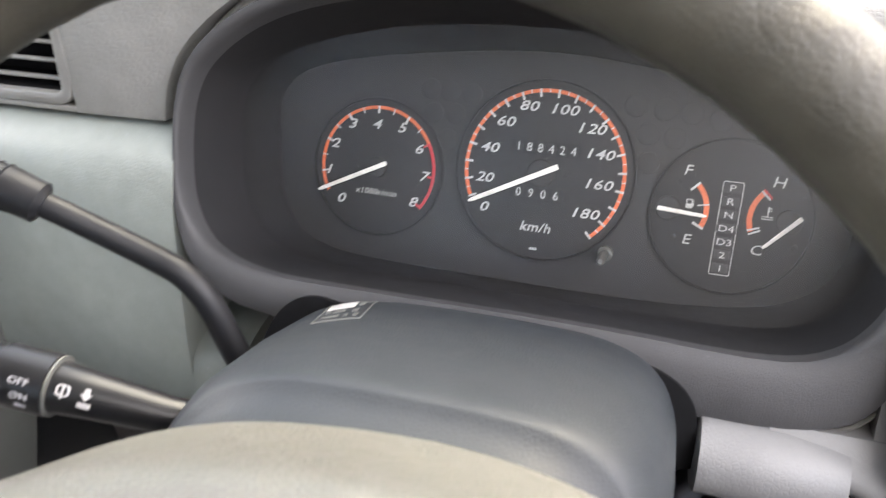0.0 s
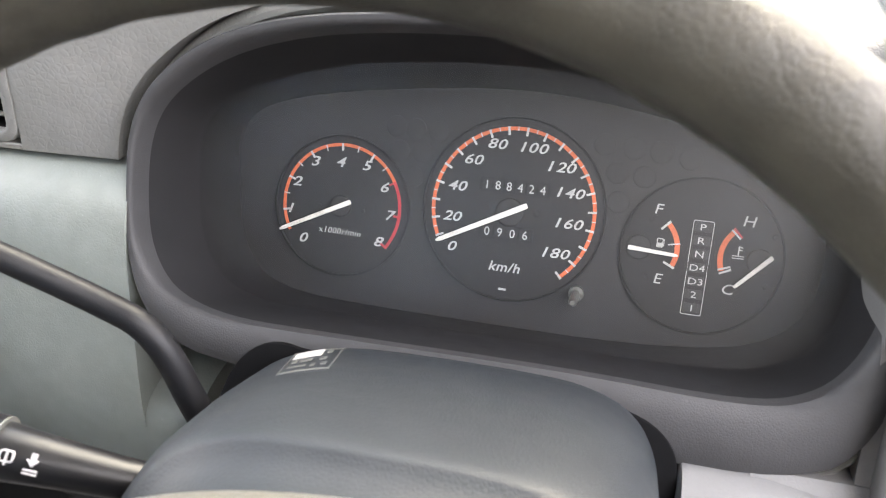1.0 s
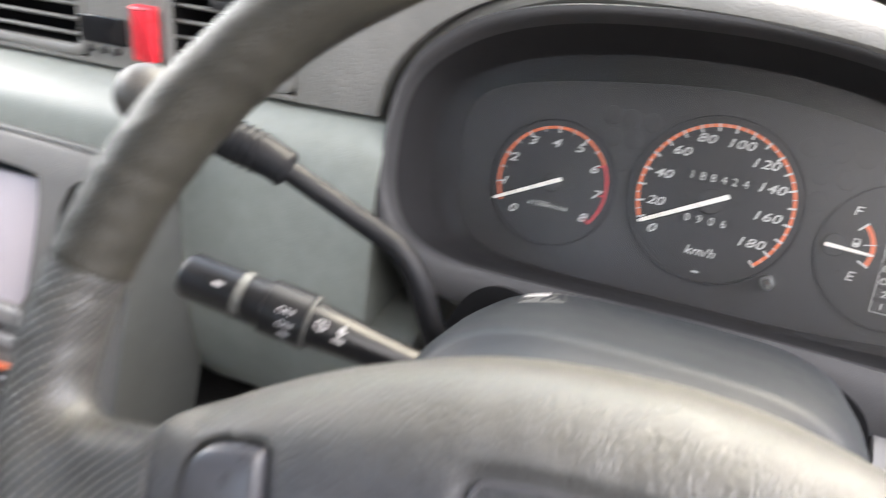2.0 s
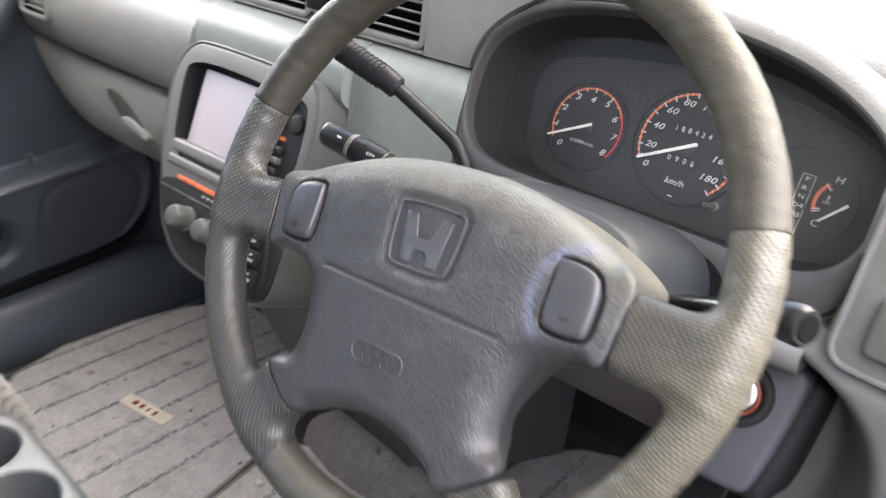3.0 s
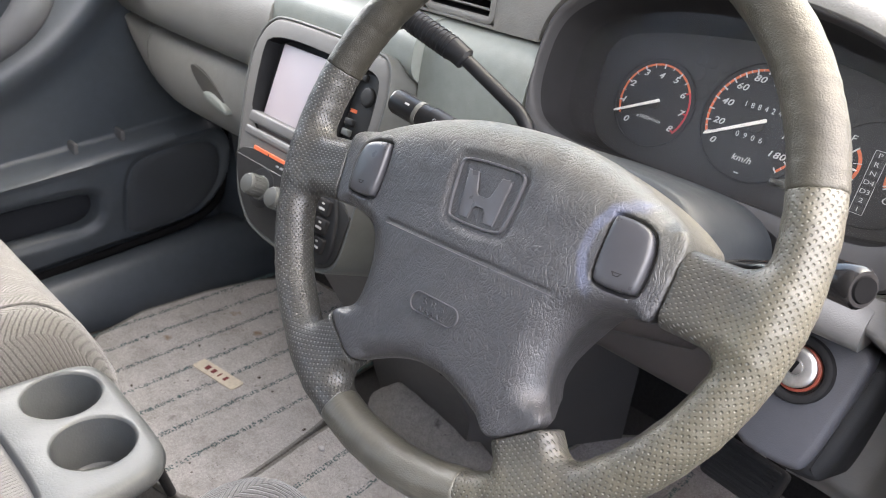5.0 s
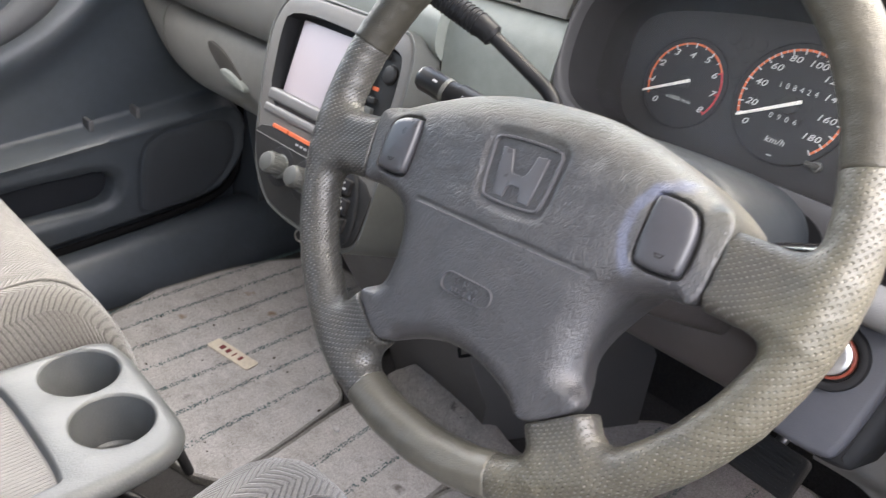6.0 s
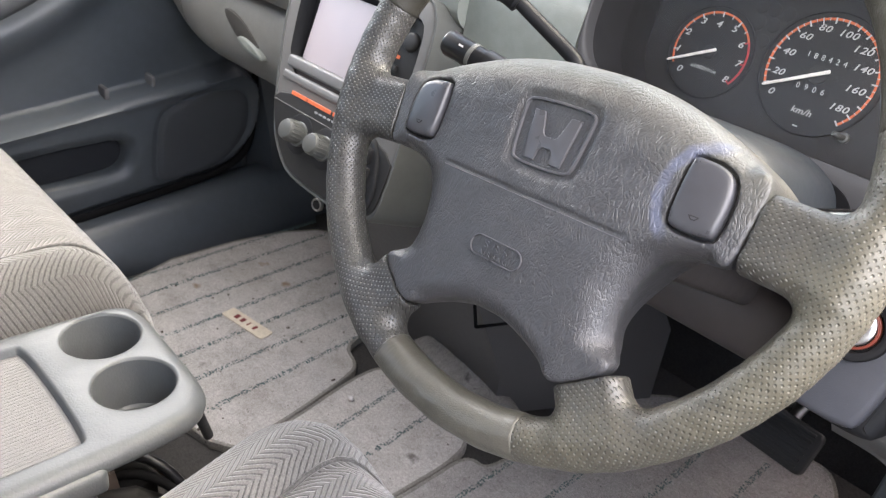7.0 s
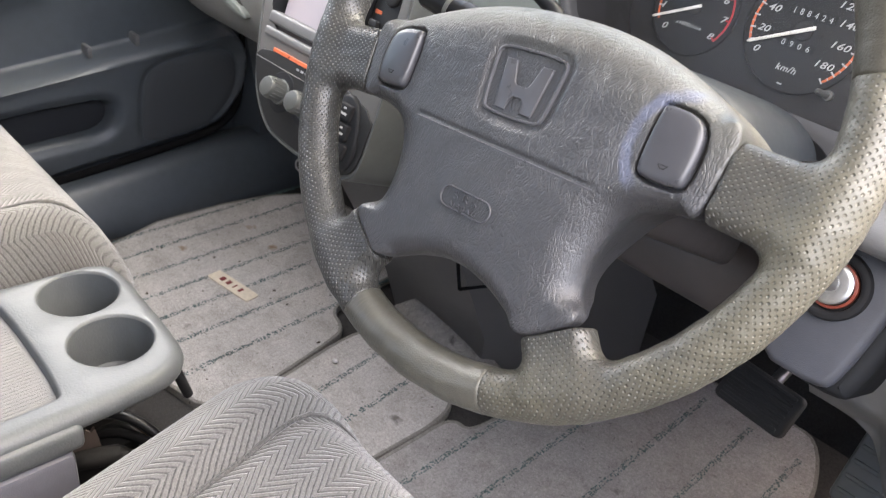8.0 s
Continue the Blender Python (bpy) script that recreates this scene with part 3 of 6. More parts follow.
def door_skin(y, z):
    """How far the door's inner skin stands out at a place."""
    y, z = np.asarray(y, float), np.asarray(z, float)
    edge = -outline_distance(POD, y, z)
    pod = 0.034 + 0.026 * np.clip((z - 0.05) / 0.21, 0, 1)
    lip = 0.006 * np.exp(-((edge - 0.010) / 0.010) ** 2) * step(z, 0.15, 0.22)
    x = 0.004 + (pod - 0.004 + lip) * step(edge, -0.004, 0.012)
    x = x + 0.036 * step(z, 0.55, 0.70)
    path = np.full(y.shape, 1e9)
    for (ay, az), (by, bz) in zip(BULGE, BULGE[1:]):
        ey, ez = by - ay, bz - az
        t = np.clip(((y - ay) * ey + (z - az) * ez) / (ey * ey + ez * ez), 0, 1)
        path = np.minimum(path, np.hypot(y - ay - t * ey, z - az - t * ez))
    x = np.maximum(x, 0.004 + 0.036 * np.exp(-(path / 0.040) ** 2))
    d = outline_distance(POCKET, y, z)
    x = x - 0.010 * (1 - step(d, 0.0, 0.020)) - 0.045 * step(-d, -0.001, 0.007)
    e = outline_distance(SPK, y, z)
    x = x - 0.0050 * np.exp(-(e / 0.0042) ** 2) - 0.0015 * step(-e, 0.0, 0.006)
    return x


def sheet(rows, back):
    """A skin through rows of points, closed by an edge drawn back."""
    bm = bmesh.new()
    grid = [[bm.verts.new(p) for p in r] for r in rows]
    for a, b in zip(grid, grid[1:]):
        for i in range(len(a) - 1):
            bm.faces.new((a[i], a[i + 1], b[i + 1], b[i]))
    rim = grid[0] + [r[-1] for r in grid[1:]] + grid[-1][-2::-1] + [r[0] for r in grid[-2:0:-1]]
    low = [bm.verts.new(v.co + Vector(back)) for v in rim]
    for i in range(len(rim)):
        bm.faces.new((rim[i], rim[(i + 1) % len(rim)], low[(i + 1) % len(rim)], low[i]))
    return bm


door_y = np.concatenate([np.linspace(-1.0, -0.34, 30), np.linspace(-0.33, 0.405, 170)])
door_z = np.linspace(0.035, 0.725, 170)
gy, gz = np.meshgrid(door_y, door_z)
gz = gz + 0.13 * gy * np.clip(1 - np.abs(gz - 0.268) / 0.19, 0, 1)
gx = door_skin(gy, gz)
part("panel", sheet([[(gx[j, i], gy[j, i], gz[j, i] + 0.085 * gy[j, i] * max(0.0, 1 - (gz[j, i] - 0.035) / 0.10)) for i in range(len(door_y))] for j in range(len(door_z))], (-0.03, 0, 0)), DOOR, door, sharp=70)
part("upper_frame", box(-0.03, 0.0, -1.0, 0.50, 0.72, 0.745, 0.006), DOORTRIM, door)
wg = part("window_glass", box(-0.016, -0.012, -0.62, 0.55, 0.74, 1.22, 0.0), GLASS, door, "clear side window glass")
wg.visible_shadow = False
mid_y, mid_z = 0.29, 0.20
rings = []
for k in (0.975, 0.93, 0.8, 0.6, 0.4, 0.2, 0.04):
    ys, zs = [mid_y + (y - mid_y) * k for y, z in SPK], [mid_z + (z - mid_z) * k for y, z in SPK]
    rings.append([(float(x) + 0.0012, y, z) for x, y, z in zip(door_skin(ys, zs), ys, zs)])
part("speaker_grille", loft(rings, caps=(False, True)), SPEAKER, door, "dark speaker grille cloth")
# plate in the pocket, coloured as the shade of a deep opening
part("pocket_shade", moved(plate(inset(POCKET, 0.003), -0.01, 0.004, 0.002), Matrix(((0, 0, 1, 0.012), (1, 0, 0, 0), (0, 1, 0, 0), (0, 0, 0, 1)))), POCKETSHADE, door, "dark plate with the map pocket's shade in its colour")
for y in (0.131, 0.212):
    part("clip", box(-0.002, 0.030, y - 0.0040, y + 0.0040, 0.262 + 0.13 * y, 0.283 + 0.13 * y, 0.003), DOORTRIM, door)
# pull handle with padded surround
pull = smooth_path([(0.015, -0.22, 0.40), (0.070, -0.12, 0.425), (0.085, -0.01, 0.462), (0.085, 0.06, 0.515), (0.055, 0.10, 0.575), (0.01, 0.115, 0.63)], 3)
part("pull_handle", tube(pull, [0.022 + 0.004 * math.sin(k / 4) for k in range(len(pull))], 18), SPEAKER, door, "curved dark grey door pull")
gap = smooth_path([(0.036, 0.43, 0.40), (0.034, 0.408, 0.30), (0.036, 0.402, 0.20), (0.038, 0.385, 0.140), (0.040, 0.33, 0.114), (0.040, 0.23, 0.100), (0.040, 0.07, 0.082), (0.040, -0.4, 0.030)], 3)
part("door_gap", tube(gap, 0.0075, 10), DARK, door, "dark rubber gap round the door's edge")

# ---- passenger side sill ----
sill_p = chaikin([(-1.06, -0.03), (-1.06, 0.045), (-1.03, 0.075), (-0.985, 0.078), (-0.955, 0.062), (-0.915, -0.03)], 2)
slab("sill_trim", loft([[(x, y, z + 0.085 * (y - 0.05) * (1 if z > 0 else 0)) for x, z in sill_p] for y in [-1.0 + 0.1 * k for k in range(16)]]), DOOR, "blue-grey plastic sill trim along the passenger door", "sill")
slab("kick_panel", loft([[(-1.09, 0.402, -0.02), (-0.965, 0.425, -0.02), (-0.975, 0.42, 0.16), (-1.006, 0.407, 0.33), (-1.09, 0.402, 0.60)],
                         [(-1.09, 0.9, -0.02), (-0.93, 0.9, -0.02), (-0.94, 0.9, 0.16), (-0.985, 0.9, 0.33), (-1.09, 0.9, 0.70)]]), DOOR, "blue-grey kick panel beside the footwell", "trim")

# ---- mats ----
def mat(name, outline, ribs, y0, y1, label, cloth=CARPET):
    ob = thing(name, pose(0, 0, -0.012), label, "floor mat")
    part("carpet_sheet", plate(outline, 0.0, 0.012, 0.005), cloth, ob)
    part("binding", ring_plate(inset(outline, -0.0025), inset(outline, 0.004), 0.0, 0.0128, 0.003), BINDING, ob)
    rng = random.Random(3)
    for x, lean in ribs:
        # a shallow sewn channel with two rows of short, uneven stitches
        verts, faces = [], []
        yy = y0
        while yy < y1:
            for row in (-0.0026, 0.0, 0.0026):
                if rng.random() < (0.12 if row else 0.35):
                    continue
                w, ln, turn = rng.uniform(0.0008, 0.0016), rng.uniform(0.0018, 0.0034), rng.uniform(-0.9, 0.9)
                cx, cy, up = x + lean * (yy - 0.15) + row + rng.uniform(-0.0010, 0.0010), yy + rng.uniform(-0.001, 0.001), rng.uniform(0.0124, 0.0136)
                ux, uy = math.sin(turn), math.cos(turn)
                base = len(verts)
                for along, across, z in ((-ln, -w, 0.0112), (-ln, w, 0.0112), (ln, w, 0.0112), (ln, -w, 0.0112), (0, -w * 0.6, up), (0, w * 0.6, up)):
                    verts.append((cx + ux * along + uy * across, cy + uy * along - ux * across, z))
                faces += [tuple(base + k for k in f) for f in ((0, 1, 5, 4), (3, 4, 5, 2), (0, 4, 3), (1, 2, 5))]
            yy += rng.uniform(0.0032, 0.0052)
        bm = bmesh.new()
        me = bpy.data.meshes.new("tmp")
        me.from_pydata(verts, [], faces)
        bm.from_mesh(me)
        bpy.data.meshes.remove(me)
        part("stitched_rib", bm, TEAL, ob)
    return ob


def ribs_at(places, lean=-0.04):
    return [(x, lean) for x in places]


mat("passenger_mat", chaikin([(-0.93, -0.005), (-0.93, 0.50), (-0.70, 0.52), (-0.575, 0.52), (-0.556, 0.33), (-0.542, 0.286), (-0.500, 0.276), (-0.483, 0.252), (-0.452, 0.10), (-0.446, -0.005)], 2), ribs_at((-0.905, -0.850, -0.787, -0.727, -0.668, -0.606)) + [(-0.541, -0.07)], 0.003, 0.49,
    "worn grey carpet mat with teal stitched ribs on the floor")
mat("centre_mat", chaikin([(-0.437, -0.05), (-0.4455, 0.10), (-0.476, 0.255), (-0.47, 0.31), (-0.42, 0.34), (-0.325, 0.325), (-0.272, 0.300), (-0.258, 0.255), (-0.257, 0.19), (-0.262, -0.05)], 2), ((-0.398, -0.14), (-0.331, -0.10)), -0.04, 0.29, "worn grey carpet mat between the seats")
mat("driver_mat", chaikin([(-0.252, -0.9), (-0.251, 0.20), (-0.254, 0.262), (-0.243, 0.279), (-0.224, 0.279), (-0.217, 0.30), (-0.214, 0.36), (-0.20, 0.64), (0.06, 0.69), (0.105, 0.67), (0.150, 0.54), (0.175, 0.2), (0.20, -0.9)], 2), ribs_at((-0.204, -0.130, -0.045, 0.030, 0.105), -0.02), -0.88, 0.62, "dirty dark grey carpet mat under the pedals", DIRTY)
badge = thing("mat_badge", pose(-0.682, 0.191, 0.0005, 0, 0, 9), "cream woven label with dark marks sewn on the mat", "label")
BADGE = plain("badge_cream", (0.60, 0.53, 0.42), 0.8)
part("cloth", plate(rrect(0.098, 0.026, 0.004), 0.0, 0.002, 0.0006), BADGE, badge)
for k, w in enumerate((0.009, 0.008, 0.003, 0.006)):
    part("mark", box(-0.024 + 0.0145 * k - w / 2, -0.024 + 0.0145 * k + w / 2, -0.0052, 0.0052, 0.0018, 0.0027, 0.0003, 1), MAROON, badge)
loom = thing("wiring_loom", pose(-0.440, -0.095, 0.03), "brown and black cables lying beside the seat rail", "cables")
CABLE = plain("brown_cable", (0.14, 0.10, 0.07), 0.6)
for k, (dx, dz, mt) in enumerate(((0.0, 0.02, CABLE), (0.016, 0.03, BLACK), (-0.018, 0.012, CABLE), (0.03, 0.012, DARK))):
    part("cable", tube(smooth_path([(dx - 0.06, -0.08, dz - 0.045), (dx - 0.02, -0.03, dz + 0.03), (dx + 0.03, 0.015, dz + 0.02), (dx + 0.06, 0.035, dz - 0.048)], 2), 0.005 + 0.001 * (k % 2), 10), mt, loom)
rng = random.Random(11)
for k in range(44):
    x, y = rng.uniform(-0.85, -0.28), rng.uniform(0.0, 0.42)
    bm = bmesh.new()
    bmesh.ops.create_icosphere(bm, subdivisions=1, radius=rng.uniform(0.0008, 0.0028) * rng.uniform(0.6, 1.1))
    for v in bm.verts:
        v.co *= rng.uniform(0.7, 1.3)
        v.co.z *= 0.45
    crumb = tagged(part("crumb", moved(bm, pose(x, y, 0.001)), DIRT), "small dark crumb of dirt on the mat", "debris", "crumbs on the mats")
bm = bmesh.new()
bmesh.ops.create_icosphere(bm, subdivisions=2, radius=0.006)
tagged(part("pebble", moved(bm, pose(-0.436, 0.215, 0.003) @ Matrix.Diagonal((1, 0.8, 0.6, 1))), WHITE), "small white pebble lying on the mat", "debris")

# ---- steering wheel ----
COLUMN = pose(0, 0, 0.612, 63, 0, 0)
wheel = thing("steering_wheel", COLUMN @ pose(0, 0, 0, 0, 0, 5.14), "worn olive-grey leather four-spoke steering wheel with dark airbag pad", "steering wheel")
RIM, TUBE = 0.1755, 0.0137


def slab_field(x, y, z, cx, cy, turn, hx, hy, hz, r):
    """A rounded slab lying in the wheel's plane."""
    c, s = math.cos(radians(turn)), math.sin(radians(turn))
    u, v = (x - cx) * c + (y - cy) * s, -(x - cx) * s + (y - cy) * c
    qx, qy, qz = np.abs(u) - hx + r, np.abs(v) - hy + r, np.abs(z) - hz + r
    return np.sqrt(np.maximum(qx, 0) ** 2 + np.maximum(qy, 0) ** 2 + np.maximum(qz, 0) ** 2) + np.minimum(np.maximum(qx, np.maximum(qy, qz)), 0) - r


# places where the pad butts against the leather: middle, outward turn, half length (right side)
SEAMS = ((0.1232, -0.0165, -4.0, 0.0235), (0.0737, -0.1205, -55.6, 0.0205))


def leather_field(x, y, z):
    ring = np.hypot(x, y) - RIM
    f = np.hypot(ring, z / 1.03) - TUBE
    ax = np.abs(x)
    f = smin(f, slab_field(ax, y, z, 0.141, -0.0195, -3, 0.036, 0.0215, 0.0116, 0.0100), 0.0130)
    f = smin(f, slab_field(ax, y, z, 0.0770, -0.1260, -55.6, 0.034, 0.0208, 0.0122, 0.0100), 0.0130)
    for mx, my, turn, _ in SEAMS:
        # the leather ends at the seam
        c, s = math.cos(radians(turn)), math.sin(radians(turn))
        away = (ax - mx) * c + (y - my) * s
        near = np.abs(-(ax - mx) * s + (y - my) * c) < 0.040
        f = np.where(near & (away < 0.012) & (away > -0.05), smax(f, 0.0005 - away, 0.0022), f)
    f = np.where((np.hypot(x, y) < 0.10), 1.0, f)
    return f


def wheel_uv(c):
    """Metres along the rim and across it, running on over the spokes."""
    a = (math.atan2(c.y, c.x) - math.pi / 2) % (2 * math.pi)
    r = math.hypot(c.x, c.y)
    if r >= RIM:
        return (a * RIM, math.atan2(c.z, r - RIM) * TUBE)
    return (a * RIM, math.pi / 2 * TUBE + RIM - r + max(0.0, 0.0116 - c.z))


def rim_piece(a0, a1, material, label, thick=0.0):
    """The leather between two angles round the rim, with the spokes there."""
    def field(x, y, z):
        f = leather_field(x, y, z) - thick + 0.00025 * np.sin(x * 190 + 3 * np.sin(y * 160)) * np.sin(y * 210)
        for a, sign in ((a0, 1), (a1, -1)):
            w = sign * (-x * math.sin(radians(a)) + y * math.cos(radians(a)))
            same_side = x * math.cos(radians(a)) + y * math.sin(radians(a)) > 0
            f = np.where(same_side, smax(f, 0.0001 - w, 0.0008), f)
        ang = (np.degrees(np.arctan2(y, x)) - a0 + 20) % 360 - 20
        return np.where((ang > a1 - a0 + 12) | (ang < -12), 0.01, f)
    arc = [radians(a0 + (a1 - a0) * k / 40) for k in range(41)]
    xs = [(RIM + d) * math.cos(a) for a in arc for d in (-0.06, 0.018)]
    ys = [(RIM + d) * math.sin(a) for a in arc for d in (-0.06, 0.018)]
    ob = part("rim_leather", skin_bmesh(field, (min(xs), min(ys), -0.0175), (max(xs), max(ys), 0.0175), 0.0014), material, wheel, label, sharp=75)
    uv_from(ob, wheel_uv)
    return ob


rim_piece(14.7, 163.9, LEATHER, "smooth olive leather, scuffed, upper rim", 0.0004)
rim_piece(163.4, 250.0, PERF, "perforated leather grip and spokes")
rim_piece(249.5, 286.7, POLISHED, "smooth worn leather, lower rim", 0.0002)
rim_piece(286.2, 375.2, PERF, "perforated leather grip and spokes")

# the airbag pad: its outline in the wheel's plane, mirrored
HALF = [(0, 0.0435), (0.03, 0.0425), (0.06, 0.037), (0.09, 0.0265), (0.110, 0.0165), (0.1265, 0.0070), (0.1232, -0.0165), (0.1212, -0.0395), (0.110, -0.0405), (0.098, -0.0425), (0.087, -0.0480),
        (0.0785, -0.060), (0.0750, -0.080), (0.0775, -0.098), (0.0875, -0.1095), (0.0737, -0.1208), (0.0572, -0.1322), (0.043, -0.1245), (0.029, -0.1180), (0.012, -0.1130), (0, -0.1125)]


OUT = chaikin(HALF + [(-x, y) for x, y in HALF[-2:0:-1]], 2)
EMB = [(0.0225, 0.0095), (0.0185, 0.0130), (-0.0185, 0.0130), (-0.0225, 0.0095), (-0.0225, 0.0050), (-0.0205, -0.0190), (-0.0165, -0.0238), (0.0165, -0.0238), (0.0205, -0.0190), (0.0225, 0.0050)]
EMB = [(x * 1.09, (y + 0.0055) * 1.09 - 0.0055) for x, y in EMB]
BUT = [(0.0865, 0.0085), (0.1040, 0.0064), (0.1108, -0.0020), (0.1103, -0.0268), (0.1070, -0.0305), (0.0868, -0.0305), (0.0828, -0.0262), (0.0838, 0.0060)]
EMB_OUT, BUT_OUT = chaikin(EMB, 2), chaikin(BUT, 2)


def pad_parts(x, y):
    """Edge distance, height of the face and edge softness over the wheel's plane."""
    ax = np.abs(x)
    d = outline_distance(OUT, x, y)
    face = 0.0158 - 0.30 * x * x - 2.4 * np.maximum(0, y) ** 2 - 0.16 * np.maximum(0, -0.04 - y) ** 2
    de = outline_distance(EMB_OUT, x, y)
    face = face - 0.0022 * (1 - step(de, 0.0002, 0.0065))
    db = outline_distance(BUT_OUT, ax, y)
    face = face - 0.0050 * (1 - step(db, 0.0004, 0.0018))
    face = face - 0.0012 * (1 - step(np.abs(y + 0.0415 + 0.03 * x), 0.0005, 0.0017)) * (1 - step(ax, 0.0645, 0.0665))
    soft = np.full(x.shape, 1.0)
    for mx, my, turn, half in SEAMS:
        c, s = math.cos(radians(turn)), math.sin(radians(turn))
        away, along = (ax - mx) * c + (y - my) * s, np.abs(-(ax - mx) * s + (y - my) * c)
        soft = np.minimum(soft, np.maximum(step(-away, 0.002, 0.016), step(along, half - 0.002, half + 0.010)))
    top = step(y, -0.01, 0.03)
    neck = step(-y, 0.03, 0.05) * (1 - step(-y, 0.095, 0.115)) * step(ax, 0.04, 0.06)
    return d, face, 0.0022 + soft * (0.0105 + 0.014 * top + 0.012 * neck)


def pad_taper(y):
    """The sides draw in towards the column, but not behind the upper edge."""
    return (0.16 + 0.22 * step(-y, 0.05, 0.10)) * (1 - step(y, -0.02, 0.02))


def pad_field(x, y, z):
    d, face, k = [np.repeat(v[:, :, None], x.shape[2], 2) for v in pad_parts(x[:, :, 0], y[:, :, 0])]
    return smax(smax(d + pad_taper(y) * np.maximum(0, -z), z - face, k), -0.062 - z, 0.006)


PAD_X, PAD_Y = np.linspace(-0.135, 0.135, 181), np.linspace(-0.14, 0.05, 128)
_x, _y = np.meshgrid(PAD_X, PAD_Y, indexing="ij")
_d, _face, _k = pad_parts(_x, _y)
_z = np.full(_d.shape, -0.05)
for _n in range(80):
    # march up to the front skin
    _z = np.minimum(_z - 0.7 * smax(_d + pad_taper(_y) * np.maximum(0, -_z), _z - _face, _k), _face)
PAD_TOP = np.maximum(_z, -0.03)


def pad_z(x, y):
    """Height of the airbag pad's front at a place of the wheel's plane."""
    i, j = (x - PAD_X[0]) / (PAD_X[1] - PAD_X[0]), (y - PAD_Y[0]) / (PAD_Y[1] - PAD_Y[0])
    i0, j0 = min(max(int(i), 0), 179), min(max(int(j), 0), 126)
    u, v = i - i0, j - j0
    return float((PAD_TOP[i0, j0] * (1 - u) + PAD_TOP[i0 + 1, j0] * u) * (1 - v) + (PAD_TOP[i0, j0 + 1] * (1 - u) + PAD_TOP[i0 + 1, j0 + 1] * u) * v)


def seat_on_pad(x, y, up, e=0.012):
    """A frame lying flat on the pad's face at a place."""
    sx, sy = (pad_z(x + e, y) - pad_z(x - e, y)) / (2 * e), (pad_z(x, y + e) - pad_z(x, y - e)) / (2 * e)
    return pose(x, y, pad_z(x, y) + up, math.degrees(math.atan(sy)), -math.degrees(math.atan(sx)), 0)


part("airbag_pad", skin_bmesh(pad_field, (-0.133, -0.139, -0.066), (0.133, 0.049, 0.020), 0.0013), PAD, wheel, "dark grey wrinkled plastic airbag cover", sharp=80)
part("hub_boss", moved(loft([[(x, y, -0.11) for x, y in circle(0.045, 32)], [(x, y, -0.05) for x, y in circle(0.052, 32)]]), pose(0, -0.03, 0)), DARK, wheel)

line = [(-0.0655 + 0.131 * k / 60) for k in range(61)]
part("parting_edge", loft([[(x, y - 0.0016, pad_z(x, y - 0.0016) - 0.0004), (x, y - 0.0013, pad_z(x, y - 0.0022) + 0.0002), (x, y - 0.0006, pad_z(x, y - 0.0022) + 0.0002), (x, y - 0.0003, pad_z(x, y) - 0.0003)] for x in line for y in [-0.0425 - 0.03 * x]]), MARK, wheel, "moulded line across the pad")

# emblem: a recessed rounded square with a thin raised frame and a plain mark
EM = seat_on_pad(0, -0.0055, 0.0, 0.009)
emb = [(x, y + 0.0055) for x, y in EMB_OUT]
part("emblem_frame", moved(ring_plate(emb, inset(emb, 0.0017), -0.004, 0.0019, 0.0008), EM), MARK, wheel, "thin raised emblem frame")
half_mark = [(0.0178, 0.0142), (0.0098, 0.0142), (0.0058, 0.0012), (0.0040, -0.0006)]
foot_mark = [(0.0030, -0.0080), (0.0052, -0.0102), (0.0060, -0.0168), (0.0142, -0.0168)]
half_mark, foot_mark = [[(x * 0.92, y * 0.92 - 0.0003) for x, y in pts] for pts in (half_mark, foot_mark)]
mark_outline = half_mark + [(-x, y) for x, y in half_mark[::-1]] + [(-x, y) for x, y in foot_mark[::-1]] + foot_mark
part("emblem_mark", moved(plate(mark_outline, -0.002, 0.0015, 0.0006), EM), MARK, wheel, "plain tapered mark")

# oval with raised letters
oval = rrect(0.0385, 0.0128, 0.0063, 8)
SR = pose(-0.0045, -0.0785, pad_z(-0.0045, -0.0785) + 0.0003, 0.6, 0, -2)
part("oval_frame", moved(ring_plate(oval, inset(oval, 0.0009), -0.002, 0.0010, 0.0004), SR), MARK, wheel)
part("lettering", moved(lettering("SRS", 0.0058, 0.0009, 0, 1.35, 1.75, -0.00022), SR @ pose(0, 0.0022, 0.0010)), MARK, wheel, "raised letters")
part("lettering", moved(lettering("AIRBAG", 0.0040, 0.0009, 0, 1.25, 1.35, -0.00018), SR @ pose(0, -0.0031, 0.0010)), MARK, wheel, "raised letters")

# horn buttons, slightly domed, sunk in the pad
for s in (-1, 1):
    cx, cy = s * 0.0968, -0.0115
    b = [(s * x - cx, y - cy) for x, y in BUT_OUT]
    if s < 0:
        b = b[::-1]
    m = pose(cx, cy, pad_z(cx, cy) + 0.0052, -1.5, s * 4.5, 0)
    rings = [[(x * k, y * k, z) for x, y in b] for k, z in ((0.985, -0.008), (0.985, -0.0004), (0.968, 0.0008), (0.935, 0.0017), (0.88, 0.0023), (0.76, 0.0027), (0.55, 0.0030), (0.3, 0.0032), (0.06, 0.0033))]
    horn = part("horn_button", moved(loft(rings), m), BUTTON, wheel, "smooth grey horn button")
    mark = [(-0.0030, 0.0012), (0.0030, 0.0012), (0.0012, -0.0010), (-0.0012, -0.0010)]
    part("horn_mark", moved(ring_plate(mark, inset(mark, 0.0005), 0.0, 0.0006, 0.0001), m @ pose(0, -0.0110, 0.0027)), HOOD, horn)

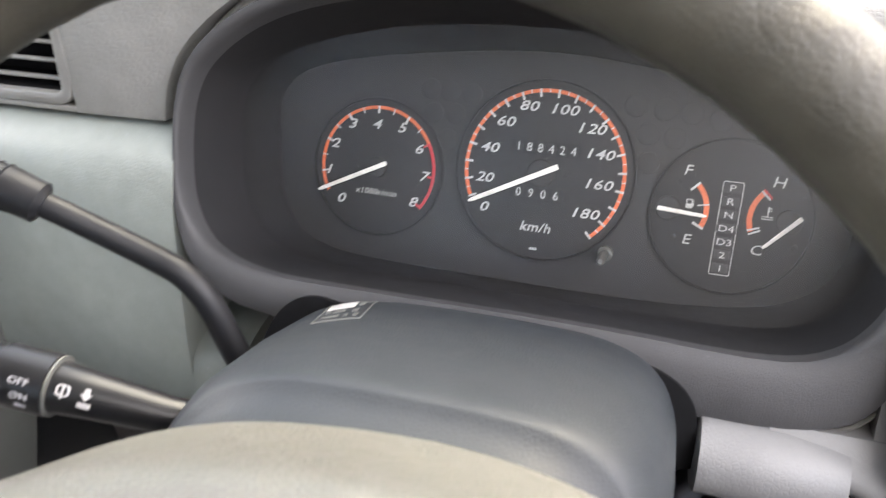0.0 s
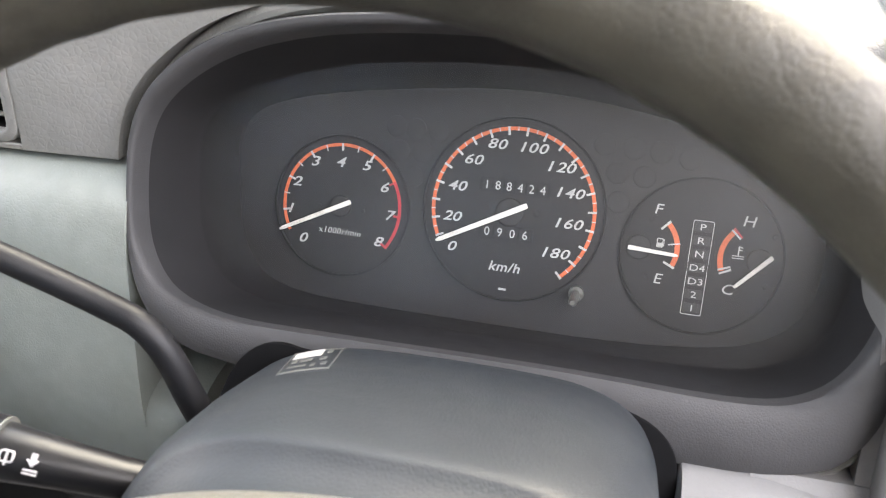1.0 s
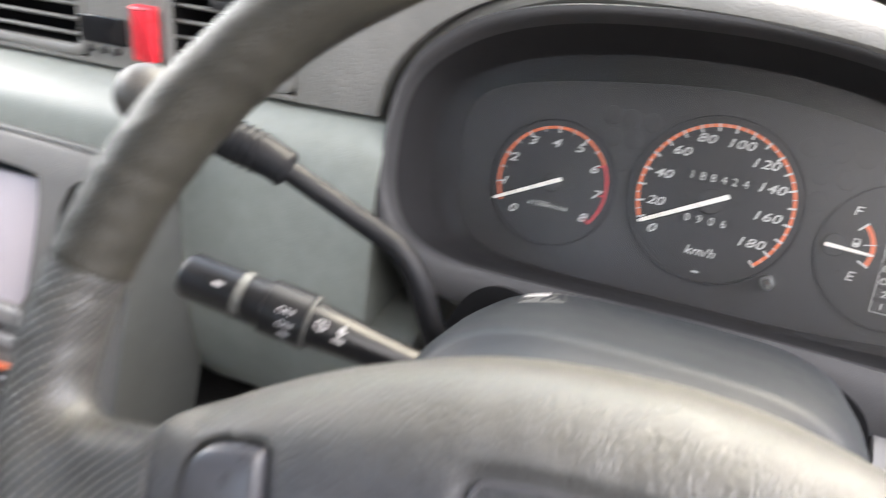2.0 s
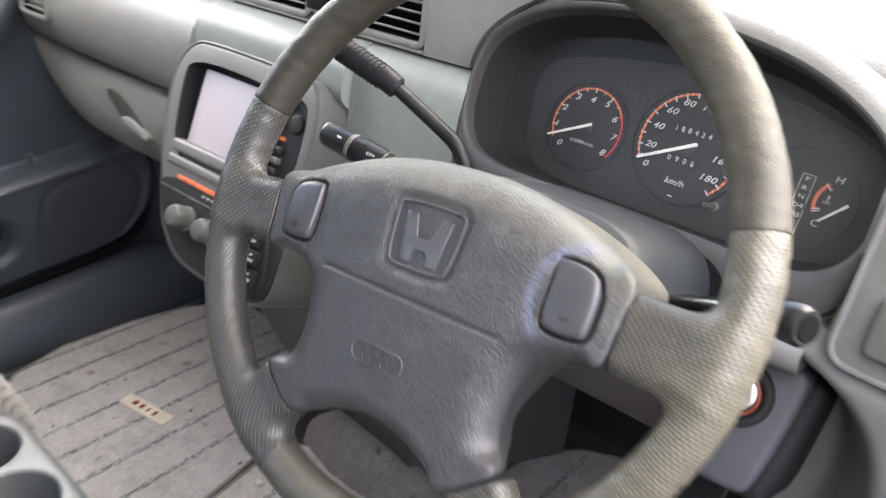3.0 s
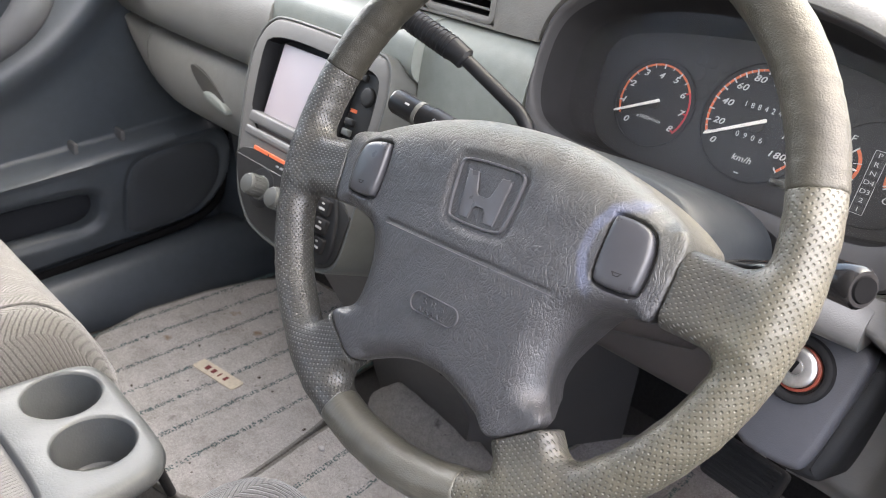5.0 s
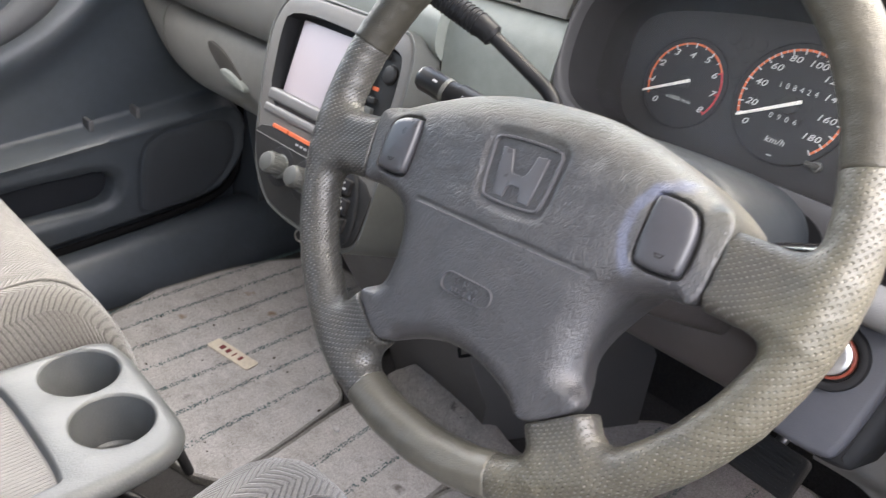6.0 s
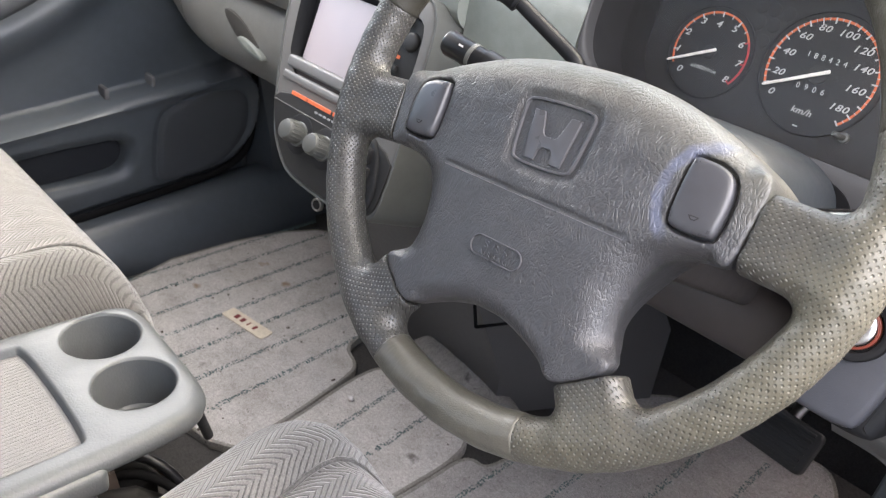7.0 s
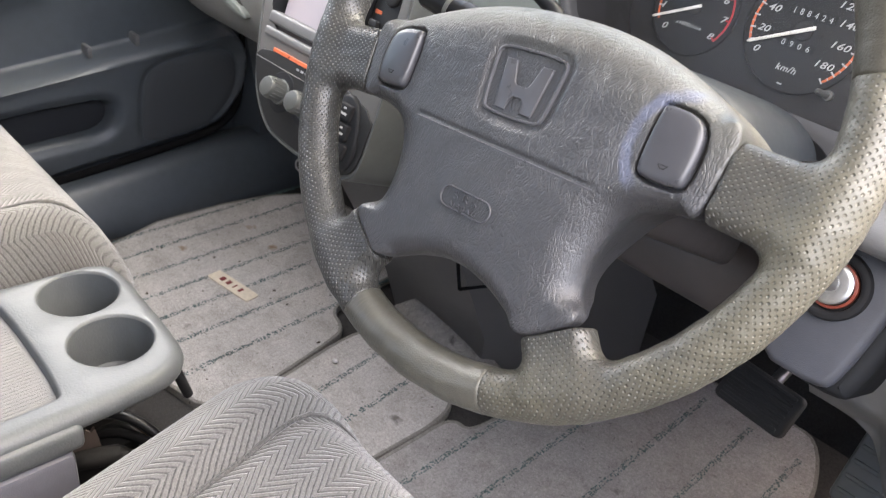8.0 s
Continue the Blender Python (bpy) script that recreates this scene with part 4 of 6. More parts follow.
# ---- steering column shroud ----
LOWCOVER = plastic("lower_cover_brown", (0.026, 0.0225, 0.0215), 0.5, 0.0002, 520.0, 0.3)
LABELTIN = plain("label_tin", (0.45, 0.44, 0.43), 0.35)
shroud = thing("column_shroud", COLUMN, "dark blue-grey plastic steering column shroud with embossed label", "column shroud")


def shroud_ring(z, hw, top, bot, r, dx=0.0):
    pts = [(hw * 0.35, top + 0.001), (hw * 0.66, top - 0.001), (hw * 0.88, top - 0.010), (hw * 0.99, top - 0.028), (hw * 1.01, top - 0.055), (hw * 0.85, bot), (-hw * 0.85, bot), (-hw * 1.12, top - 0.064), (-hw * 0.97, top - 0.030), (-hw * 0.80, top - 0.010), (-hw * 0.52, top - 0.001), (-hw * 0.2, top + 0.001)]
    return [(x + dx, y, z) for x, y in chaikin(pts, 2)]


part("upper_cover", loft([shroud_ring(-0.24, 0.099, 0.060, -0.03, 0), shroud_ring(-0.205, 0.0985, 0.066, -0.03, 0), shroud_ring(-0.192, 0.0985, 0.0665, -0.03, 0), shroud_ring(-0.15, 0.0975, 0.060, -0.03, 0), shroud_ring(-0.110, 0.094, 0.0525, -0.03, 0),
                          shroud_ring(-0.096, 0.090, 0.0495, -0.03, 0), shroud_ring(-0.091, 0.0875, 0.0480, -0.03, 0), shroud_ring(-0.0885, 0.0855, 0.0462, -0.03, 0), shroud_ring(-0.0875, 0.083, 0.0440, -0.03, 0), shroud_ring(-0.078, 0.078, 0.0380, -0.03, 0), shroud_ring(-0.045, 0.070, 0.0260, -0.03, 0)]), SHROUD, shroud, sharp=45)
part("lower_cover", loft([[(x, y - 0.045, z) for x, y, z in shroud_ring(z, hw, 0.05, -0.010, 0)] for z, hw in ((-0.26, 0.060), (-0.15, 0.060), (-0.07, 0.056), (-0.045, 0.050))]), LOWCOVER, shroud)
cover = next(c for c in shroud.children if c.name.startswith("upper_cover"))
skin = BVHTree.FromPolygons([v.co for v in cover.data.vertices], [p.vertices for p in cover.data.polygons])


def on_cover(u, v):
    """A place on the label: u across it, v towards the driver, both 0 to 1; lies on the cover's skin."""
    a, b, c, d = (-0.0683, -0.1925), (-0.0466, -0.1995), (-0.0410, -0.1610), (-0.0605, -0.1530)
    x, z = [(1 - v) * ((1 - u) * a[k] + u * b[k]) + v * ((1 - u) * d[k] + u * c[k]) for k in (0, 1)]
    hit = skin.ray_cast(Vector((x, 0.2, z)), Vector((0, -1, 0)))[0]
    return Vector((x, hit.y if hit else 0.06, z))


def decal(name, u0, u1, v0, v1, up, material, label=""):
    """A thin raised patch on the cover."""
    rings = []
    for k in range(9):
        if abs(u1 - u0) > abs(v1 - v0):
            a, b = on_cover(u0 + (u1 - u0) * k / 8, v0), on_cover(u0 + (u1 - u0) * k / 8, v1)
        else:
            a, b = on_cover(u0, v0 + (v1 - v0) * k / 8), on_cover(u1, v0 + (v1 - v0) * k / 8)
        rings.append([a - Vector((0, 0.001, 0)), a + Vector((0, up, 0)), b + Vector((0, up, 0)), b - Vector((0, 0.001, 0))])
    return part(name, loft(rings), material, shroud, label)


for e in ((0, 1, 0, 0.03), (0, 1, 0.97, 1), (0, 0.035, 0.03, 0.97), (0.965, 1, 0.03, 0.97)):
    decal("label_edge", *e, 0.0005, KNOB)
decal("label_plate", 0.07, 0.62, 0.10, 0.36, 0.0006, LABELTIN, "worn bright label plate")
for e in ((0.70, 0.80, 0.16, 0.28), (0.12, 0.22, 0.48, 0.58), (0.28, 0.50, 0.50, 0.56), (0.66, 0.78, 0.48, 0.58), (0.12, 0.46, 0.74, 0.80), (0.56, 0.64, 0.72, 0.82), (0.76, 0.86, 0.72, 0.82)):
    decal("label_bar", *e, 0.0005, KNOB)

# ---- stalks ----
GREYINK = plain("grey_ink", (0.34, 0.34, 0.35), 0.6)
def stalk(name, pts, radii, label, material=BLACK):
    ob = thing(name, Matrix.Translation(pts[0]), label, "control stalk")
    p0 = Vector(pts[0])
    part("arm", tube([Vector(p) - p0 for p in pts], radii, 24, (0, 0, 1)), material, ob)
    return ob, p0


wp = [(-0.070, 0.112, 0.573), (-0.095, 0.1035, 0.581), (-0.119, 0.0955, 0.5905), (-0.137, 0.0915, 0.5955), (-0.1385, 0.0912, 0.5960), (-0.1580, 0.0875, 0.6005), (-0.1595, 0.0872, 0.6010), (-0.186, 0.0835, 0.6065), (-0.189, 0.0830, 0.6072)]
wiper, p0 = stalk("wiper_stalk", wp, [0.0070, 0.0076, 0.0092, 0.0106, 0.0101, 0.0106, 0.0101, 0.0104, 0.0088], "glossy black wiper stalk with white symbols behind the wheel")
d = (Vector(wp[7]) - Vector(wp[3])).normalized()
upv = Vector((0, -0.62, 0.78))
upv = (upv - d * upv.dot(d)).normalized()
basis = Matrix((-d, upv.cross(-d), upv)).transposed().to_4x4()


def on_stalk(base, u, s, r):
    """A flat mark's frame at distance s along the stalk, turned u degrees round it."""
    b = Matrix.Translation(Vector(wp[3]) + d * s - p0) @ basis
    return b @ pose(0, 0, 0, u, 0, 0) @ pose(0, 0, r)


for s, u, kind in ((-0.020, 12, "arrow"), (-0.011, 12, "wiper"), (0.0045, 14, "OFF"), (0.0035, 40, "ON"), (0.036, 12, "bar"), (0.0030, 62, "bar")):
    f = on_stalk(0, u, s, 0.0105 if s > 0.02 else 0.01205 if s > -0.003 else 0.0097)
    if kind == "arrow":
        part("symbol", moved(plate([(-0.0009, 0.0028), (0.0009, 0.0028), (0.0009, 0.0006), (0.0021, 0.0006), (0, -0.0018), (-0.0021, 0.0006), (-0.0009, 0.0006)], -0.0008, 0.0003, 0.0001), f), GREYINK, wiper)
        for y in (-0.0032, -0.0043):
            part("symbol", moved(box(-0.0024, 0.0024, y, y + 0.0006, -0.0008, 0.0003, 0), f), GREYINK, wiper)
    elif kind == "wiper":
        o = rrect(0.0050, 0.0042, 0.0012, 3)
        part("symbol", moved(ring_plate(o, inset(o, 0.0006), -0.0008, 0.0003, 0.0001), f), GREYINK, wiper)
        part("symbol", moved(box(-0.0003, 0.0003, -0.0030, 0.0014, -0.0008, 0.0003, 0), f), GREYINK, wiper)
    elif kind == "bar":
        part("symbol", moved(box(-0.0022, 0.0022, -0.0008, 0.0008, -0.0008, 0.0002, 0), f), GREYINK, wiper)
    else:
        part("lettering", moved(lettering(kind, 0.0036, 0.0006, 0, 1.05, 1.2), f), GREYINK, wiper, "pale printed letters")
at = Vector(wp[3]) - p0
part("collar", tube([at + d * k for k in (-0.0050, -0.0042, -0.0040, 0.0150, 0.0155)], [0.0100, 0.0118, 0.0122, 0.0122, 0.0106], 24), BLACK, wiper, "turning switch collar")
part("collar_edge", tube([at + d * k for k in (-0.0054, -0.0046)], 0.0120, 24), KNOB, wiper)
part("ring", tube([Vector((-0.1605, 0.0870, 0.6012)) - p0, Vector((-0.1640, 0.0865, 0.6020)) - p0], 0.0107, 24), KNOB, wiper, "worn grey ring")
sig = [(0.079, 0.100, 0.562), (0.121, 0.080, 0.5905), (0.162, 0.058, 0.612), (0.175, 0.0525, 0.6185), (0.178, 0.0505, 0.6195), (0.193, 0.042, 0.6235), (0.195, 0.041, 0.624)]
signal, p0s = stalk("signal_stalk", sig, [0.0055, 0.0058, 0.0066, 0.0072, 0.0104, 0.0108, 0.0092], "glossy black turn signal stalk with ribbed end cap", GLOSS)
part("end_cap", tube([Vector((0.1945, 0.0413, 0.6238)) - p0s, Vector((0.1962, 0.0403, 0.6243)) - p0s], [0.0075, 0.0065], 20), DARK, signal)

gear_p = smooth_path([(-0.094, 0.180, 0.522), (-0.108, 0.177, 0.552), (-0.1225, 0.176, 0.5945), (-0.150, 0.1735, 0.6085), (-0.190, 0.160, 0.6345)], 3)
gear = thing("gear_lever", Matrix.Translation(gear_p[0]), "black bent column gear lever with ribbed grip", "gear lever")
g0 = Vector(gear_p[0])
part("arm", tube([Vector(p) - g0 for p in gear_p], [0.0072 - 0.0014 * k / len(gear_p) for k in range(len(gear_p))], 20), LEVER, gear)
gp = [(-0.1865, 0.1605, 0.6325), (-0.1880, 0.160, 0.6335), (-0.1970, 0.1585, 0.6380), (-0.1985, 0.158, 0.6388), (-0.222, 0.154, 0.6465), (-0.245, 0.1505, 0.6545), (-0.258, 0.148, 0.6595), (-0.267, 0.1465, 0.6635), (-0.272, 0.1455, 0.6655)]
part("grip", tube([Vector(p) - g0 for p in gp], [0.0075, 0.0098, 0.0100, 0.0104, 0.0106, 0.0108, 0.0106, 0.0100, 0.005], 24), LEVER, gear, "ribbed dark grip")
for k in range(11):
    p, q = Vector((-0.202 - 0.0042 * k, 0.1574 - 0.00070 * k, 0.6398 + 0.00143 * k)) - g0, Vector((-0.2036 - 0.0042 * k, 0.1571 - 0.00070 * k, 0.6404 + 0.00143 * k)) - g0
    part("grip_rib", tube([p, p.lerp(q, 0.5), q], [0.0102, 0.0113, 0.0102], 20), LEVER, gear)
BALL = plastic("lever_knob_grey", (0.052, 0.050, 0.046), 0.5, 0.0003, 420.0)
ball_c, ball_d = Vector((-0.262, 0.1473, 0.6610)) - g0, Vector((-0.94, -0.17, 0.31)).normalized()
part("knob", tube([ball_c + ball_d * (0.0165 * math.sin(radians(a))) for a in range(-80, 81, 10)], [0.0165 * math.cos(radians(a)) for a in range(-80, 81, 10)], 24), BALL, gear, "worn grey ball knob")

# ---- ignition switch ----
HOUSING = plastic("lock_housing", (0.066, 0.067, 0.077), 0.5, 0.0002, 600.0)
ign = thing("ignition_switch", pose(0.134, 0.205, 0.4696, 70, 0, -4), "chrome ignition lock with red ring in a dark housing", "ignition switch")
HOUSE = chaikin([(-0.034, 0.043), (0.036, 0.043), (0.046, 0.036), (0.0455, 0.020), (0.038, -0.055), (0.030, -0.068), (-0.034, -0.068)], 2)
part("housing", plate(HOUSE, -0.030, -0.004, 0.006), HOUSING, ign)
# black plastic, with the side's shadow also put into its colour
part("housing_body", plate([(x * 1.0 + (0.012 if x > 0 else 0), y - 0.004) for x, y in HOUSE], -0.10, -0.016, 0.010), FRAME, ign, "black side of the lock housing, its shadow put into the colour")
LK = pose(0.003, 0.006, 0)
part("bezel", moved(ring_plate(circle(0.0262, 40), circle(0.0190, 40), -0.008, 0.003, 0.003), LK), HOOD, ign)
part("bezel_well", moved(plate(circle(0.0192, 40), -0.012, -0.003, 0.0005), LK), HOOD, ign)
part("red_ring", moved(ring_plate(circle(0.0174, 40), circle(0.0150, 40), -0.008, 0.0012, 0.0006), LK), COPPER, ign, "red ring round the lock")
part("lock_face", moved(loft([[(x, y, z) for x, y in circle(r, 40, -0.0012, 0.0012)] for r, z in ((0.0158, -0.006), (0.0158, 0.0035), (0.0150, 0.0044), (0.0120, 0.0049), (0.0075, 0.0052), (0.0070, 0.0040), (0.0066, 0.0040))]), LK), CHROME, ign, "worn chrome lock face")
part("lock_core", moved(plate(circle(0.0060, 24, -0.0012, 0.0012), 0.0, 0.0056, 0.0004), LK), STEEL, ign)
part("key_slot", moved(box(-0.0013, 0.0013, -0.0050, 0.0050, 0.003, 0.0060, 0.0004), LK @ pose(-0.0012, 0.0012, 0, 0, 0, -12)), DARK, ign)
part("raised_mark", moved(ring_plate(rrect(0.020, 0.006, 0.001, 2), inset(rrect(0.020, 0.006, 0.001, 2), 0.0005), -0.006, -0.0034, 0.0002), pose(0.004, 0.036, 0)), HOUSING, ign)

# ---- instrument cluster ----
CLUSTER = pose(0.0214, 0.3133, 0.5927, 72.73, 0, -1.59)
clu = thing("instrument_cluster", CLUSTER, "dark instrument cluster with orange-ringed dials, cream needles and white numerals", "instrument cluster")
FACE_OUT = chaikin([(-0.176, 0.010), (-0.180, 0.050), (-0.150, 0.070), (-0.05, 0.084), (0.013, 0.086), (0.087, 0.074), (0.142, 0.054), (0.156, 0.020), (0.150, -0.025), (0.10, -0.046), (-0.072, -0.048), (-0.150, -0.046), (-0.172, -0.020)], 2)
part("face_panel", plate(FACE_OUT, -0.012, -0.0012, 0.0005), FACE, clu)


def dial(cx, cy, r, name):
    d = part("dial", plate(circle(r, 72, cx, cy), -0.004, -0.0002, 0.0003), DIAL, clu, name)
    part("dial_rim", ring_plate(circle(r + 0.0012, 72, cx, cy), circle(r, 72, cx, cy), -0.003, 0.0014, 0.0005), HOOD, d)
    return d


def at(cx, cy, r, a):
    return cx + r * math.cos(radians(a)), cy + r * math.sin(radians(a))


def tick(parent, cx, cy, a, r0, r1, w, material=WHITE, z=0.0008):
    m = pose(cx, cy, 0, 0, 0, a)
    return part("tick", moved(box(r0, r1, -w / 2, w / 2, 0.0, z, 0), m), material, parent)


def needle(parent, x0, y0, x1, y1, w0, w1, z=0.005):
    """Tail at (x0, y0), tip at (x1, y1)."""
    a = math.atan2(y1 - y0, x1 - x0)
    length = math.hypot(x1 - x0, y1 - y0)
    prof = [(-w0 * 0.4, -w0 * 0.4), (-w0 * 0.4, w0 * 0.4), (0, w0 / 2), (length - w1, w1 / 2), (length, w1 * 0.25), (length, -w1 * 0.25), (length - w1, -w1 / 2), (0, -w0 / 2)]
    return part("needle", moved(plate(prof[::-1], z - 0.0012, z, 0.0005), pose(x0, y0, 0, 0, 0, math.degrees(a))), NEEDLE, parent, "cream needle")


# rev counter
TX, TY, TR = -0.1101, 0.0092, 0.0369
tach = dial(TX, TY, 0.0405, "rev counter dial")
TA = [-138.1 - 32.2 * k for k in range(9)]
part("scale_ring", arc_band(TX, TY, 0.0348, 0.0366, TA[0] - 12, TA[6] + 1, 0, 0.0004), ORANGE, tach, "orange scale ring")
part("red_zone", arc_band(TX, TY, 0.0348, 0.0366, TA[6] + 1, TA[8], 0, 0.0004), RED, tach, "red zone")
for k, a in enumerate(TA):
    if k:
        tick(tach, TX, TY, a, 0.0322, 0.0366, 0.0011, WHITE if k < 6 else RED)
    if k < 6 and k:
        tick(tach, TX, TY, a + 16.1, 0.0330, 0.0366, 0.0005)
tick(tach, TX, TY, TA[5] - 16.1, 0.0330, 0.0366, 0.0005)
for n, (x, y) in enumerate(((-0.1318, -0.0122), (-0.1412, 0.0044), (-0.1384, 0.0209), (-0.1279, 0.0337), (-0.1121, 0.0389), (-0.0961, 0.0344), (-0.0844, 0.0232), (-0.0792, 0.0074), (-0.0851, -0.0087))):
    part("numeral", moved(lettering(str(n), 0.0080, 0.0003, 0.25, 1, 1.32, 0.00010), pose(x, y - (0.0 if n != 4 else 0.0040), 0.0004)), WHITE, tach)
part("unit_text", moved(lettering("x1000r/min", 0.0050, 0.0003, 0.15, 1.08, 1.05), pose(-0.1099, -0.0057, 0.0004)), WHITE, tach)
part("hub", plate(circle(0.0062, 32, TX, TY), -0.001, 0.003, 0.0008), FACE, tach)
needle(tach, -0.1042, 0.0122, -0.1460, -0.0085, 0.0028, 0.0022)
for x in (-0.1235, -0.0965):
    part("screw", plate(circle(0.0012, 12, x, 0.0080), 0, 0.0008, 0.0003), FACE, tach)

# speedometer
SX, SY = -0.0096, 0.0192
spd = dial(SX, SY, 0.0505, "speedometer dial")
SA = [-155.0 - (252.7 / 18.0 * 18.0 / 19.0) * k for k in range(20)]
part("scale_ring", arc_band(SX, SY, 0.0442, 0.0462, SA[0], SA[19], 0, 0.0004, 90), ORANGE, spd, "orange scale ring")
for k in range(20):
    tick(spd, SX, SY, SA[k], 0.0416, 0.0464, 0.0012)
    if k < 19:
        tick(spd, SX, SY, (SA[k] + SA[k + 1]) / 2, 0.0440, 0.0464, 0.0005)
for txt, x, y in (("0", -0.0413, -0.0050), ("20", -0.0453 + 0.0024, 0.0121), ("40", -0.0450 + 0.0034, 0.0295), ("60", -0.0340, 0.0451), ("80", -0.0215, 0.0550), ("100", -0.0016, 0.0548), ("120", 0.0145, 0.0460), ("140", 0.0210, 0.0326), ("160", 0.0222, 0.0158), ("180", 0.0170, -0.0013)):
    for k, ch in enumerate(txt):
        part("numeral", moved(lettering(ch, 0.0078, 0.0003, 0.25, 1.0, 1.32, 0.00010), pose(x + 0.0056 * (k - (len(txt) - 1) / 2), y, 0.0004)), WHITE, spd)
part("unit_text", moved(lettering("km/h", 0.0076, 0.0003, 0.2, 1.08, 1.1, 0.0001), pose(-0.0103, -0.0130, 0.0004)), WHITE, spd)
part("small_mark", moved(box(-0.0022, 0.0022, -0.0006, 0.0006, 0, 0.0004, 0), pose(-0.0102, -0.0258, 0)), WHITE, spd)
part("hub", plate(circle(0.0078, 32, -0.0108, 0.0181), -0.001, 0.003, 0.0008), FACE, spd)
needle(spd, -0.0022, 0.0226, -0.0505, -0.0026, 0.0032, 0.0025)
for x in (-0.0251, 0.0040):
    part("screw", plate(circle(0.0017, 14, x, 0.0192), 0, 0.0008, 0.0003), FACE, spd)


def counter(y, x0, text, pitch, size):
    win = part("counter_window", moved(plate(rrect(pitch * len(text) + 0.002, size * 1.25, 0.0008), -0.001, 0.0002, 0.0001), pose(x0 + pitch * (len(text) - 1) / 2, y, 0)), HOOD, spd, "odometer window")
    for k, ch in enumerate(text):
        x = x0 + pitch * k
        part("digit_wheel", moved(box(-pitch * 0.42, pitch * 0.42, -size * 0.55, size * 0.55, 0.0, 0.0005, 0), pose(x, y, 0)), DIAL, win)
        part("digit", moved(lettering(ch, size * 1.15, 0.0002, 0, 1, 0.95), pose(x, y, 0.0007)), WHITE, win)


counter(0.0322, -0.0252, "188424", 0.00625, 0.0060)
counter(0.0062, -0.0225, "0906", 0.0072, 0.0060)
stem = part("trip_knob", moved(loft([[(x, y, -0.002) for x, y in circle(0.0042, 24)], [(x, y, 0.004) for x, y in circle(0.0042, 24)], [(x, y, 0.0045) for x, y in circle(0.0024, 24)], [(x, y, 0.026) for x, y in circle(0.0024, 24)], [(x, y, 0.029) for x, y in circle(0.0013, 24)]]),
                             pose(0.0312, -0.0218, 0)), KNOB, clu, "grey trip reset peg")

# fuel, gear and temperature dial
GX, GY = 0.093, 0.0073
aux = dial(GX, GY, 0.0412, "fuel, gear and temperature dial")
for txt, x, y in (("F", 0.0689, 0.0300), ("E", 0.0733, -0.0073), ("H", 0.1150, 0.0290), ("C", 0.1095, -0.0080)):
    part("numeral", moved(lettering(txt, 0.0078, 0.0003, 0.15, 1, 1.2), pose(x, y, 0.0004)), WHITE, aux)
part("fuel_band", arc_band(0.0610, 0.0084, 0.0185, 0.0212, 46, -24, 0, 0.0004, 24), ORANGE, aux, "orange fuel band")
part("temperature_band", arc_band(0.1228, 0.0092, 0.0185, 0.0212, 135, 203, 0, 0.0004, 24), ORANGE, aux, "orange temperature band")
for a, w in ((47, 0.0012), (12, 0.0006), (-25, 0.0012)):
    tick(aux, 0.0610, 0.0084, a, 0.0150, 0.0215, w)
for a, mt in ((134, RED), (138, WHITE), (200, WHITE), (206, WHITE)):
    tick(aux, 0.1228, 0.0092, a, 0.0150, 0.0215, 0.0009, mt)
part("hub", plate(circle(0.0066, 32, 0.0608, 0.0084), -0.001, 0.0024, 0.0008), FACE, aux)
part("hub", plate(circle(0.0066, 32, 0.1226, 0.0089), -0.001, 0.0024, 0.0008), FACE, aux)
needle(aux, 0.0562, 0.0080, 0.0812, 0.0067, 0.0024, 0.0018)
needle(aux, 0.1275, 0.0116, 0.1114, -0.0060, 0.0024, 0.0018)
gb = rrect(0.0108, 0.0512, 0.0010, 3)
part("gear_frame", moved(ring_plate(gb, inset(gb, 0.0004), 0, 0.0005, 0.0001), pose(0.0924, 0.0010, 0)), WHITE, aux, "thin white gear frame")
for txt, y in (("P", 0.0231), ("R", 0.0158), ("N", 0.0086), ("D4", 0.0012), ("D3", -0.0062), ("2", -0.0133), ("1", -0.0207)):
    cell = part("gear_cell", moved(plate(rrect(0.0090, 0.0050, 0.0004, 2), -0.001, 0.0004, 0.0001), pose(0.0924, y, 0)), TRIM, aux)
    part("gear_letter", moved(lettering(txt, 0.0050, 0.0003, 0, 1, 1.35), pose(0.0924, y, 0.0006)), WHITE, cell)
for x in (0.0866, 0.0982):
    part("gear_tab", moved(box(-0.0006, 0.0006, -0.0025, 0.0025, 0, 0.0006, 0), pose(x, 0.0014, 0)), PANEL, aux)
part("pump_symbol", moved(merged(ring_plate(rrect(0.0034, 0.0050, 0.0004, 2), inset(rrect(0.0034, 0.0050, 0.0004, 2), 0.0005), 0, 0.0004, 0.0001), box(-0.0013, 0.0013, -0.0018, 0.0000, 0, 0.0004, 0), box(0.0019, 0.0023, -0.0016, 0.002, 0, 0.0004, 0)), pose(0.0715, 0.0120, 0)), WHITE, aux)
part("temperature_symbol", moved(merged(box(-0.0003, 0.0003, -0.001, 0.0040, 0, 0.0004, 0), box(0.0003, 0.0018, 0.0032, 0.0036, 0, 0.0004, 0), box(0.0003, 0.0018, 0.0018, 0.0022, 0, 0.0004, 0), box(-0.0030, 0.0030, -0.0015, -0.0011, 0, 0.0004, 0), box(-0.0030, 0.0030, -0.0027, -0.0023, 0, 0.0004, 0)), pose(0.1117, 0.0115, 0)), WHITE, aux)
for x, y in ((0.0655, 0.0240), (0.0660, -0.0070), (0.1285, 0.0225), (0.1275, -0.0040)):
    part("screw", plate(circle(0.0015, 14, x, y), 0, 0.0007, 0.0003), FACE, aux)
